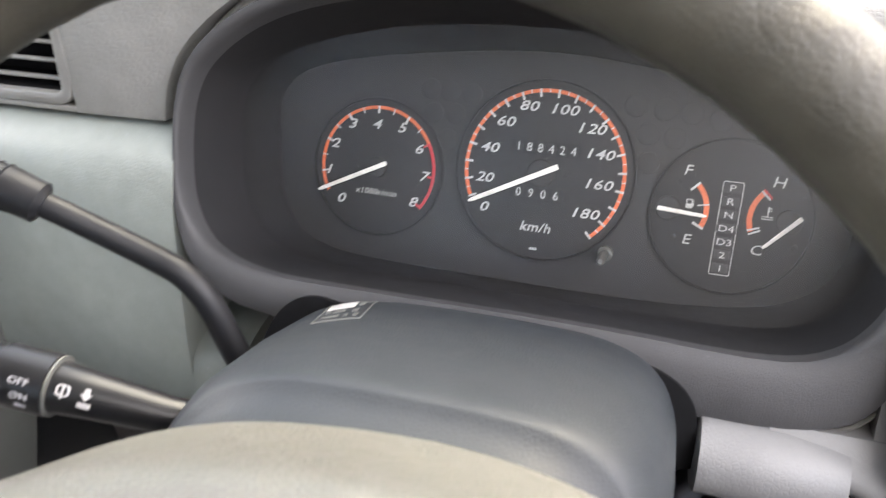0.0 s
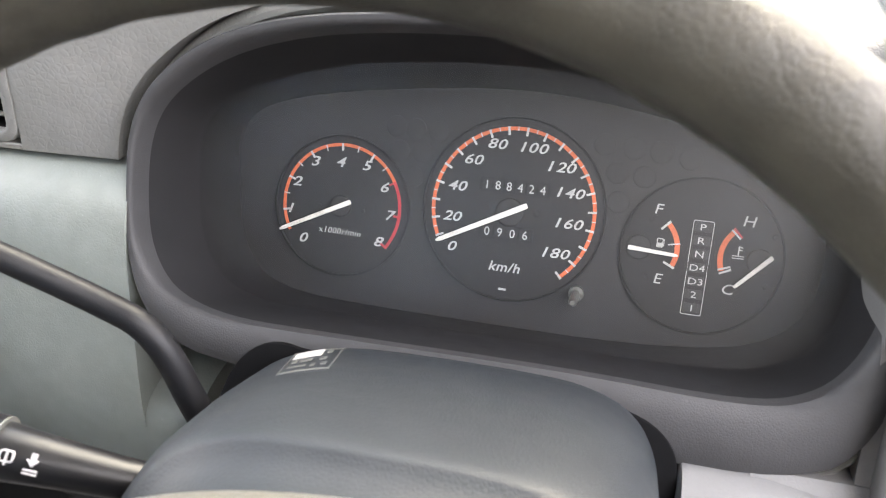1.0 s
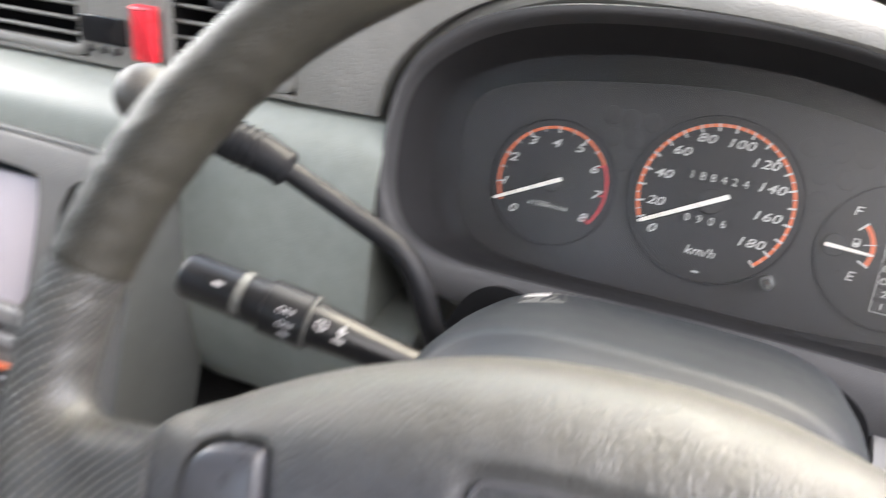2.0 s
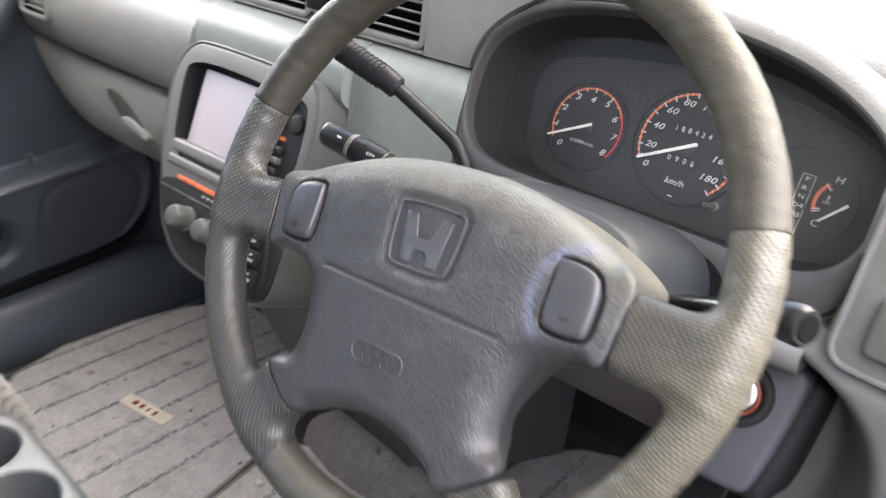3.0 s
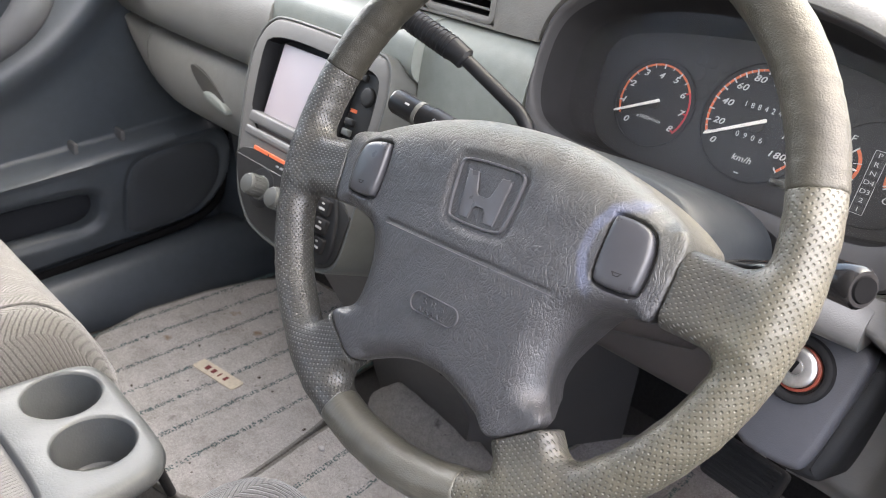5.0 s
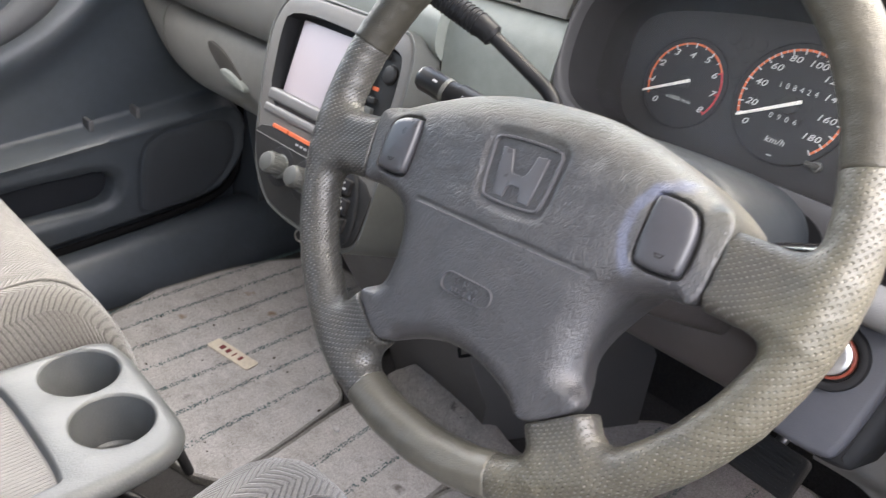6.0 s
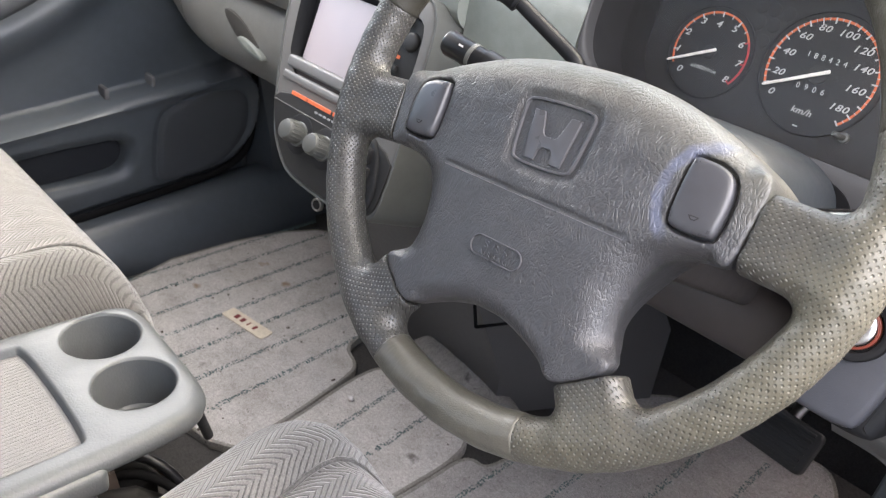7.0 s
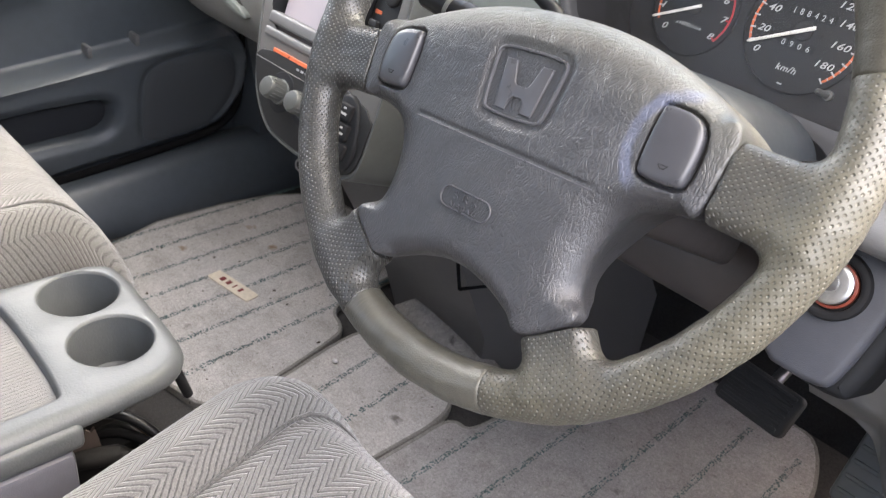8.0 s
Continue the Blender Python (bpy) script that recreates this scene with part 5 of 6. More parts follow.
# unlit warning lamps
for x, y in ((0.0362, 0.0607), (0.0517, 0.0601), (0.0658, 0.0597), (0.0811, 0.0577), (0.0446, 0.0464), (0.0589, 0.0458), (0.0469, 0.0308), (-0.0811, 0.0588), (-0.0694, 0.0583), (-0.0561, 0.0580), (-0.0782, 0.0453), (-0.0649, 0.0460), (-0.0685, 0.0311)):
    part("warning_lamp", plate(circle(0.0060, 28, x, y), -0.003, -0.0005, 0.0005), FACE, clu, "unlit warning lamp window")

# ---- binnacle: the hooded surround ----
bin_ = thing("cluster_surround", CLUSTER, "dark grey hooded plastic surround of the instrument cluster", "cluster surround")
LIP = chaikin([(-0.190, 0.010), (-0.189, 0.042), (-0.178, 0.064), (-0.150, 0.086), (-0.110, 0.099), (-0.062, 0.1045), (-0.005, 0.1055), (0.042, 0.101), (0.085, 0.091), (0.122, 0.076), (0.150, 0.057), (0.164, 0.032), (0.163, 0.000), (0.155, -0.022), (0.142, -0.037), (0.118, -0.045), (0.035, -0.0425), (-0.086, -0.0455), (-0.140, -0.0465), (-0.172, -0.037), (-0.186, -0.016)], 2)


def ring_at(pts, z, extra=None):
    return [(x, y, z + (extra(x, y) if extra else 0.0)) for x, y in pts]


def toward(a, b, k):
    return [(p[0] + (q[0] - p[0]) * k, p[1] + (q[1] - p[1]) * k) for p, q in zip(a, b)]


def even(pts, n, mid=(-0.012, 0.028)):
    polar = sorted((math.atan2(y - mid[1], (x - mid[0]) * 0.45), x, y) for x, y in pts)
    a = [p[0] for p in polar]
    ang = [-math.pi + 2 * math.pi * k / n for k in range(n)]
    wrap = lambda v: [v[-1], *v, v[0]]
    aa = [a[-1] - 2 * math.pi, *a, a[0] + 2 * math.pi]
    return [(float(np.interp(t, aa, wrap([p[1] for p in polar]))), float(np.interp(t, aa, wrap([p[2] for p in polar])))) for t in ang]


lip = even(LIP, 160)
inner = even(FACE_OUT, 160)
part("tunnel", loft([ring_at(toward(lip, inner, 0.085), 0.0745), ring_at(toward(lip, inner, 0.3), 0.052), ring_at(toward(lip, inner, 0.65), 0.022), ring_at(inner, -0.0008), ring_at(inner, -0.004)], caps=(False, False)), HOOD, bin_, "dark inside of the hood")
OUTER = chaikin([(-0.193, 0.010), (-0.194, 0.045), (-0.183, 0.070), (-0.153, 0.093), (-0.112, 0.1055), (-0.062, 0.1105), (-0.005, 0.1115), (0.044, 0.107), (0.090, 0.097), (0.128, 0.081), (0.157, 0.062), (0.173, 0.035), (0.172, -0.005), (0.170, -0.040), (0.158, -0.063), (0.143, -0.0715), (0.113, -0.0765), (0.0, -0.078), (-0.10, -0.075), (-0.130, -0.0675), (-0.157, -0.065), (-0.180, -0.050), (-0.191, -0.025)], 2)
outer = even(OUTER, 160)
GAP = chaikin([(-0.131, -0.075), (-0.121, -0.058), (-0.106, -0.0495), (-0.085, -0.0530), (0.020, -0.0540), (0.052, -0.0520), (0.073, -0.0560), (0.086, -0.066), (0.090, -0.080), (0.089, -0.11), (-0.14, -0.11)], 2)
# a near-black sheet stands in for the shade round the column
part("column_gap_shade", plate(GAP, 0.06, 0.0895, 0.0005), DARK, bin_, "dark sheet for the shade in the gap round the column")
part("lip", loft([ring_at(toward(lip, inner, 0.09), 0.0740), ring_at(toward(lip, inner, 0.065), 0.0768), ring_at(toward(lip, inner, 0.035), 0.0800), ring_at(lip, 0.0830), ring_at(toward(lip, outer, 0.10), 0.0852), ring_at(toward(lip, outer, 0.25), 0.0868), ring_at(toward(lip, outer, 0.45), 0.0874), ring_at(toward(lip, outer, 0.75), 0.0875), ring_at(toward(lip, outer, 0.95), 0.085), ring_at(outer, 0.081), ring_at(outer, 0.04)], caps=(False, False)), TRIM, bin_, "grained dark grey lip")

# clear dial cover, dusty plastic
lens = Nodes("dial_cover_plastic")
le_mix = lens.put("ShaderNodeMixShader", {0: 0.028})
le_tr = lens.put("ShaderNodeBsdfTransparent", {0: (0.97, 0.97, 0.97, 1)})
le_gl = lens.put("ShaderNodeBsdfGlossy", {"Roughness": 0.38})
lens.link(le_tr.outputs[0], le_mix.inputs[1])
lens.link(le_gl.outputs[0], le_mix.inputs[2])
lens.link(le_mix.outputs[0], lens.t.nodes["Material Output"].inputs[0])
cover_pane = part("dial_cover", loft([ring_at(toward(lip, inner, 0.50), 0.0335), ring_at(toward(lip, inner, 0.50), 0.0345)]), lens.m, clu, "clear plastic cover over the dials")
cover_pane.visible_shadow = False

# ---- dashboard ----
dash = thing("dashboard", pose(0, 0, 0), "warm grey moulded dashboard with green-grey ledge and glove box", "dashboard")
P_TOP = chaikin([(0.90, 0.66), (0.88, 0.725), (0.60, 0.738), (0.42, 0.742), (0.335, 0.738), (0.295, 0.728), (0.272, 0.705), (0.262, 0.655), (0.262, 0.630), (0.32, 0.60)], 2)


part("top_pad", extrude_x(P_TOP, [-1.04, -1.03] + [-1.0 + 0.05 * k for k in range(9)] + [-0.5455]), DASH, dash)
P_VENT = chaikin([(0.90, 0.66), (0.88, 0.725), (0.60, 0.738), (0.42, 0.742), (0.335, 0.738), (0.295, 0.732), (0.256, 0.731), (0.258, 0.728), (0.33, 0.724), (0.34, 0.60)], 2)
part("top_pad", extrude_x(P_VENT, [-0.545, -0.5, -0.4, -0.3, -0.2, -0.185]), DASH, dash)
# the padded hood follows the lip's outline in the cluster's frame
hood_rings = []
def grown(g):
    """The lip's outline let out by g, less along its lower edge."""
    return [(p[0] + (q[0] - p[0]) * k, p[1] + (q[1] - p[1]) * k) for p, q in zip(outer, inset(outer, -g)) for k in [0.3 if p[1] < -0.05 else 1.0 if p[1] > -0.02 else 0.3 + 0.7 * (p[1] + 0.05) / 0.03]]


def hood_ring(w, g, drop):
    """One ring of the padded hood; over the top and the driver's right it leans out over the lip."""
    ring = []
    for (x, y), (px, py) in zip(grown(g), outer):
        over = float(step(px, -0.12, 0.03) * step(py, -0.01, 0.03))
        k = 0.0060 * over * max(0.0, 1 - max(0.0, g - 0.002) / 0.012)
        ring.append(CLUSTER @ Vector((x - (x + 0.01) * k / 0.16, y - drop - (k if py > 0.02 else 0.0), w + 0.010 * over * (1 if w > 0.03 else 0) - 0.016 * (1 - float(step(px, -0.18, -0.09))))))
    return ring


for w, grow, drop in ((0.045, 0.0022, 0.0), (0.0770, 0.0022, 0.0), (0.0800, 0.0034, 0.0), (0.0812, 0.0060, 0.0), (0.0795, 0.0100, 0.0), (0.072, 0.0145, 0.0), (0.058, 0.0180, 0.0), (0.035, 0.0200, 0.002), (-0.02, 0.0195, 0.004), (-0.10, 0.016, 0.006), (-0.20, 0.010, 0.01)):
    hood_rings.append(hood_ring(w, grow, drop))
part("cluster_hood", loft(hood_rings, caps=(False, False)), DASH, dash, "padded hood over the cluster")
part("hood_joint", loft([[CLUSTER @ Vector((x, y, w)) for x, y in grown(g)] for w, g in ((0.05, 0.0002), (0.076, 0.0002), (0.0745, 0.0024), (0.04, 0.0024))], caps=(False, False)), DARK, dash, "dark joint round the hood")
part("top_shelf", extrude_x(chaikin([(0.92, 0.60), (0.90, 0.718), (0.60, 0.724), (0.45, 0.722), (0.36, 0.700), (0.40, 0.60)], 2), [-0.20, -0.05, 0.1, 0.25, 0.40]), DASH, dash)
part("right_cheek", extrude_x(chaikin([(0.90, 0.60), (0.60, 0.722), (0.42, 0.728), (0.335, 0.720), (0.28, 0.69), (0.262, 0.60), (0.25, 0.55), (0.30, 0.45), (0.6, 0.45)], 2), [0.205, 0.21, 0.25, 0.30, 0.36, 0.42]), DASH, dash)

# dash grey darkened by the shade that lies in the latch recess
LATCHIN = plastic("latch_recess_shade", (0.050, 0.047, 0.042), 0.6, 0.0002, 420.0)
# passenger side face and glove box
face = chaikin([(0.32, 0.62), (0.268, 0.642), (0.240, 0.632), (0.214, 0.610), (0.206, 0.575), (0.212, 0.535), (0.228, 0.512), (0.248, 0.505), (0.32, 0.505)], 2)


def end_bend(x, y, z):
    k = max(0.0, (-0.86 - x) / 0.18)
    rise = 0.110 * (1 - math.sqrt(1 - min(0.985, max(0.0, (-0.855 - x) / 0.195)) ** 2)) * max(0.0, min(1.0, (0.505 - z) / 0.09))
    return (x, y + 0.012 * k * k, z + rise)


xs = [-1.035, -1.02, -1.0, -0.97, -0.93, -0.89, -0.85, -0.8, -0.75, -0.7, -0.65, -0.6, -0.565]
part("face_panel", extrude_x(face, xs, end_bend), DASH, dash)
glove_p = chaikin([(0.34, 0.502), (0.252, 0.502), (0.236, 0.494), (0.228, 0.460), (0.234, 0.415), (0.252, 0.385), (0.300, 0.365), (0.36, 0.350), (0.42, 0.42)], 2)
part("glove_box_lid", extrude_x(glove_p, [-0.942, -0.925, -0.90, -0.875, -0.85, -0.8, -0.75, -0.7, -0.65, -0.60, -0.566], end_bend), DASH, dash, "closed glove box lid")
part("end_panel", extrude_x(glove_p, [-1.045, -1.04, -1.03, -1.02, -1.01, -0.995, -0.98, -0.96, -0.946], end_bend), DASH, dash)
def glove_cut(pts, y0, y1, bevel):
    """A flat piece on the lid from (x, z) corners."""
    return moved(plate(chaikin(pts, 2), y0, y1, bevel), pose(0, 0.2285, 0, 90, 0, 0))


part("latch_recess", glove_cut([(-0.808, 0.481), (-0.755, 0.474), (-0.716, 0.452), (-0.698, 0.430), (-0.728, 0.434), (-0.772, 0.446)], -0.010, 0.0010, 0.0006), LATCHIN, dash, "glove box latch recess with its shade put into the colour")
part("latch", glove_cut([(-0.762, 0.447), (-0.735, 0.451), (-0.692, 0.437), (-0.690, 0.426), (-0.742, 0.433)], -0.010, 0.0060, 0.003), LEDGE, dash, "pale latch lip")
# ledge over the centre stack and the panel beside the gear lever
ledge = chaikin([(0.32, 0.60), (0.30, 0.640), (0.262, 0.641), (0.240, 0.636), (0.222, 0.624), (0.216, 0.610), (0.214, 0.58), (0.25, 0.56)], 2)
part("ledge", extrude_x(ledge, [-0.564, -0.55, -0.5, -0.45, -0.4, -0.35, -0.32, -0.3125]), LEDGE, dash, "pale green-grey ledge below the vents")
side_p = chaikin([(0.34, 0.60), (0.30, 0.640), (0.258, 0.640), (0.240, 0.632), (0.230, 0.612), (0.226, 0.56), (0.222, 0.510), (0.225, 0.470), (0.238, 0.435), (0.27, 0.405), (0.34, 0.395)], 2)
part("side_panel", extrude_x(side_p, [-0.312, -0.285, -0.26, -0.23, -0.20, -0.178, -0.172]), LEDGE, dash, "pale green-grey panel behind the gear lever")

part("side_panel_return", extrude_x(chaikin([(0.34, 0.515), (0.27, 0.520), (0.232, 0.514), (0.222, 0.500), (0.225, 0.470), (0.238, 0.435), (0.27, 0.405), (0.34, 0.395)], 2), [-0.1722, -0.16, -0.15, -0.144, -0.142], lambda x, y, z: (x, y + 0.006 * max(0.0, (x + 0.16) / 0.018) ** 2, z)), LEDGE, dash)

# vent panel
vp = thing("vent_panel", pose(0, 0.2535, 0.0, 90, 0, 0) @ pose(0, 0, 0, 0, 0, 0), "grey centre vent panel with clock and hazard switch", "vent panel")


def vent(parent, x0, x1, z0, z1, slats, group_m=None):
    """An air vent opening with slats, in the panel's (x, z) plane."""
    o = rrect(x1 - x0, z1 - z0, 0.004, 3)
    f = pose((x0 + x1) / 2, (z0 + z1) / 2, 0)
    v = part("vent_frame", moved(ring_plate(inset(o, -0.007), o, -0.035, 0.003, 0.002), f), DASH, parent)
    part("vent_cavity", moved(plate(o, -0.055, -0.034, 0.001), f), DARK, v)
    part("vent_wall", moved(ring_plate(inset(o, -0.001), inset(o, 0.0005), -0.034, -0.002, 0.0002), f), DARK, v)
    for k in range(slats):
        z = (z1 - z0) * (k + 0.7) / (slats + 0.4) - (z1 - z0) / 2
        part("slat", moved(box(-(x1 - x0) / 2, (x1 - x0) / 2, -0.0012, 0.0012, -0.008, 0.0, 0.0008, 1), f @ pose(0, z, -0.002, -16, 0, 0)), DASH, v)
    part("vent_tab", moved(box(-0.012, 0.012, -0.003, 0.003, -0.012, 0.002, 0.001), f @ pose(0, (z1 - z0) * 0.25, 0)), FRAME, v)
    return v


for x0, x1, z0, z1 in ((-0.545, -0.517, 0.6415, 0.730), (-0.404, -0.341, 0.6415, 0.730), (-0.517, -0.404, 0.6415, 0.6450), (-0.341, -0.240, 0.6415, 0.6450), (-0.517, -0.404, 0.713, 0.730), (-0.341, -0.240, 0.713, 0.730)):
    part("panel", box(x0, x1, z0, z1, -0.03, 0.002, 0.0008, 1), DASH, vp)
edge = [CLUSTER @ Vector((x, y, 0.07)) for x, y in grown(0.0112) if y > -0.02 and x < -0.045]
edge = sorted(((p.x, p.z) for p in edge if 0.642 < p.z < 0.728), key=lambda p: p[1])
cheek = plate([(-0.240, 0.6415), (edge[0][0], 0.6415), *edge, (edge[-1][0] + 0.03, 0.730), (-0.240, 0.730)], -0.03, 0.002, 0.0004)
for v in cheek.verts:
    v.co.z -= max(0.0, 0.311 * (v.co.y - 0.6135) - 0.006) * max(0.0, min(1.0, (v.co.x + 0.235) / 0.07))
part("panel", cheek, DASH, vp)
vent(vp, -0.510, -0.411, 0.652, 0.706, 5)
vent(vp, -0.334, -0.247, 0.652, 0.706, 5)
hz = part("hazard_switch", moved(plate(rrect(0.018, 0.036, 0.002), 0.0, 0.009, 0.003), pose(-0.352, 0.668, 0)), REDSW, vp, "bright red hazard switch")
part("clock_window", moved(plate(rrect(0.040, 0.018, 0.002), 0.0, 0.0035, 0.0008), pose(-0.389, 0.6655, 0)), GLOSS, vp, "dark clock window")
for k in range(3):
    part("clock_button", moved(plate(circle(0.0026, 14), 0.0, 0.0045, 0.001), pose(-0.400 + 0.011 * k, 0.6525, 0)), PANEL, vp)
pk = thing("dash_pocket", pose(0, 0.2535, 0, 90, 0, 0), "closed grey storage lid beside the vents", "lid")
part("lid", moved(plate(rrect(0.30, 0.060, 0.008), -0.02, 0.004, 0.003), pose(-0.70, 0.684, 0)), DASH, pk)
pv = thing("side_vent", pose(-0.945, 0.2045, 0, 90, 0, 0), "small grey air vent at the dashboard's end", "vent")
vent(pv, -0.034, 0.034, 0.556, 0.606, 5)

# ---- centre stack ----
KNEE_SLOT = plain("slot_brown", (0.055, 0.042, 0.038), 0.5)
STACK = pose(-0.425, 0.1519, 0.460, 70, 0, 0)
st = thing("centre_stack", STACK, "grey centre stack with navigation screen, disc slot and heater knobs", "centre stack")
SO = chaikin([(-0.085, 0.152), (0.085, 0.150), (0.104, 0.140), (0.114, 0.112), (0.118, 0.03), (0.122, -0.06), (0.116, -0.088), (0.08, -0.098), (-0.03, -0.096), (-0.062, -0.080), (-0.092, -0.050), (-0.118, 0.02), (-0.136, 0.09), (-0.130, 0.125), (-0.112, 0.146)], 2)
hole_s = chaikin([(-0.108, 0.129), (0.022, 0.129), (0.035, 0.120), (0.038, 0.006), (-0.096, 0.006), (-0.114, 0.100)], 2)
rs = chaikin([(0.050, 0.129), (0.086, 0.127), (0.099, 0.114), (0.102, 0.030), (0.052, 0.028)], 2)
bm = bmesh.new()
deck(bm, inset(SO, 0.006), [hole_s, rs], 0.004)
loft([[(x, y, z) for x, y in inset(SO, d)] for d, z in ((0.006, 0.004), (0.003, 0.0030), (0.001, 0.0010), (0.0, -0.002), (0.0, -0.08))], caps=(False, True), bm=bm)
bmesh.ops.remove_doubles(bm, verts=bm.verts, dist=1e-5)
part("surround", bm, STACKGREY, st, sharp=50)
part("surround_edge", ring_plate(inset(SO, -0.001), inset(SO, 0.0025), -0.08, 0.0042, 0.0015), KNOB, st)
for o, deep in ((hole_s, -0.017), (rs, -0.014)):
    part("recess_wall", loft([[(x, y, z) for x, y in o] for z in (0.0042, 0.002, deep)], caps=(False, True)), FRAME, st, "dark recess wall")
SCR = Nodes("pale_screen")
sc_n = SCR.noise(9.0, 2.0)
SCR.done(SCR.ramp(sc_n, [(0.3, (0.42, 0.385, 0.410)), (0.7, (0.50, 0.44, 0.46))]), 0.3)
part("screen", moved(plate(rrect(0.116, 0.086, 0.002), -0.018, -0.007, 0.0006), pose(-0.033, 0.0780, 0)), SCR.m, st, "pale pinkish blank screen")
bar = rrect(0.136, 0.014, 0.004)
part("disc_slot_bar", moved(plate(bar, -0.022, 0.006, 0.003), pose(-0.032, 0.0285, 0)), LOWER, st, "pale grey disc slot bar")
part("disc_slot_bar", moved(plate(rrect(0.138, 0.011, 0.003), -0.022, 0.006, 0.003), pose(-0.032, 0.0115, 0)), LOWER, st, "pale grey disc slot bar")
part("disc_slot", moved(plate(rrect(0.134, 0.008, 0.001), -0.022, 0.0005, 0.0002), pose(-0.032, 0.0195, 0)), KNEE_SLOT, st, "brown disc slot")
low_panel = chaikin([(-0.112, -0.002), (0.118, -0.002), (0.119, -0.06), (0.113, -0.084), (0.08, -0.0935), (-0.03, -0.0915), (-0.058, -0.076), (-0.089, -0.046)], 2)
part("heater_panel", plate(low_panel, 0.0, 0.0058, 0.001), PANEL, st, "dark heater control panel")
for x0, x1 in ((-0.072, -0.042), (-0.040, 0.004), (0.008, 0.046)):
    part("orange_bar", box(x0, x1, -0.0062, -0.0020, 0.003, 0.0066, 0.0003, 1), ORANGE, st, "orange printed bar")
for k in range(7):
    part("grey_mark", box(-0.022 + 0.008 * k, -0.017 + 0.008 * k, -0.0130, -0.0108, 0.003, 0.0064, 0), GREYINK, st)
part("divider_line", box(-0.100, 0.05, -0.0205, -0.0193, 0.003, 0.0066, 0.0004, 1), KNOB, st)
for x in (-0.036, 0.0125, 0.061):
    part("knob_well", moved(plate(circle(0.0235, 32), 0.0, 0.0066, 0.001), pose(x, -0.044, 0)), FRAME, st)
    kn = part("knob", moved(loft([[(a, b, z) for a, b in circle(r, 36)] for z, r in ((0.004, 0.0150), (0.008, 0.0152), (0.009, 0.0128), (0.026, 0.0120), (0.029, 0.0106), (0.030, 0.0075))]), pose(x, -0.044, 0, -8, 0, 0)), KNOB, st, "grey heater knob")
    for k in range(18):
        part("knob_rib", moved(box(0.0115, 0.0129, -0.0006, 0.0006, 0.010, 0.0255, 0.0003, 1), pose(x, -0.044, 0, -8, 0, 0) @ pose(0, 0, 0, 0, 0, 20 * k)), KNOB, kn)
# right-hand strip of controls and the switch column
part("control_strip", plate(inset(rs, 0.003), -0.014, -0.004, 0.002), PANEL, st, "grey control strip")
part("round_button", moved(plate(circle(0.0105, 28), -0.006, 0.000, 0.003), pose(0.078, 0.100, 0)), PANEL, st)
part("orange_bar", box(0.058, 0.068, 0.079, 0.083, -0.006, -0.0032, 0.0003, 1), ORANGE, st, "orange printed bar")
for k in range(5):
    part("small_button", moved(plate(rrect(0.013, 0.0075, 0.002), -0.006, 0.001, 0.0015), pose(0.064, 0.118 - 0.011 * k if k == 0 else 0.080 - 0.0115 * k, 0)), KNOB if k == 2 else PANEL, st)
ac = chaikin([(0.064, -0.006), (0.094, -0.006), (0.112, -0.055), (0.108, -0.084), (0.084, -0.084), (0.066, -0.050)], 2)
part("switch_column", plate(ac, 0.0, 0.010, 0.003), FRAME, st, "dark switch column")
for k, y in enumerate((-0.024, -0.044, -0.064)):
    sw = part("switch", moved(plate(rrect(0.020, 0.0175, 0.003), 0.006, 0.0145, 0.002), pose(0.083 + 0.004 * k, y, 0)), HOOD, st)
    part("switch_symbol", moved(box(-0.005, 0.005, -0.0012, 0.0012, 0.0140, 0.0148, 0), pose(0.083 + 0.004 * k, y - 0.002, 0)), WHITE, sw)
    part("switch_symbol", moved(box(-0.002, 0.002, -0.001, 0.001, 0.0140, 0.0148, 0), pose(0.083 + 0.004 * k, y + 0.004, 0)), WHITE, sw)
FOOT = plastic("console_foot_grey", (0.062, 0.061, 0.061), 0.5, 0.00015, 600.0)
KNEE = plastic("knee_panel_brown", (0.060, 0.050, 0.047), 0.55, 0.00015, 600.0)
HUMP = carpet("hump_carpet", (0.25, 0.237, 0.225), (0.10, 0.092, 0.085))
foot = thing("console_foot", pose(-0.36, 0.45, -0.012), "grey plastic console foot over a carpeted hump below the centre stack", "console")
off = Vector((-0.36, 0.45, -0.012))


def shifted(pts):
    return [tuple(Vector(p) - off) for p in pts]


part("side_panel", loft([shifted(r) for r in ([(-0.50, 0.20, 0.37), (-0.29, 0.20, 0.37), (-0.27, 0.5, 0.37), (-0.50, 0.5, 0.37)], [(-0.50, 0.23, 0.30), (-0.255, 0.23, 0.30), (-0.20, 0.5, 0.30), (-0.50, 0.5, 0.30)], [(-0.48, 0.335, 0.10), (-0.265, 0.335, 0.10), (-0.17, 0.6, 0.13), (-0.48, 0.6, 0.13)], [(-0.47, 0.365, 0.0), (-0.29, 0.365, 0.0), (-0.17, 0.6, 0.0), (-0.47, 0.6, 0.0)])]), FOOT, foot)
part("panel_joint", tube(shifted([(-0.262, 0.262, 0.215), (-0.245, 0.32, 0.21), (-0.20, 0.50, 0.225)]), 0.0022, 8), DARK, foot)
part("panel_joint", tube(shifted([(-0.262, 0.262, 0.215), (-0.258, 0.240, 0.29)]), 0.0022, 8), DARK, foot)
hump = []
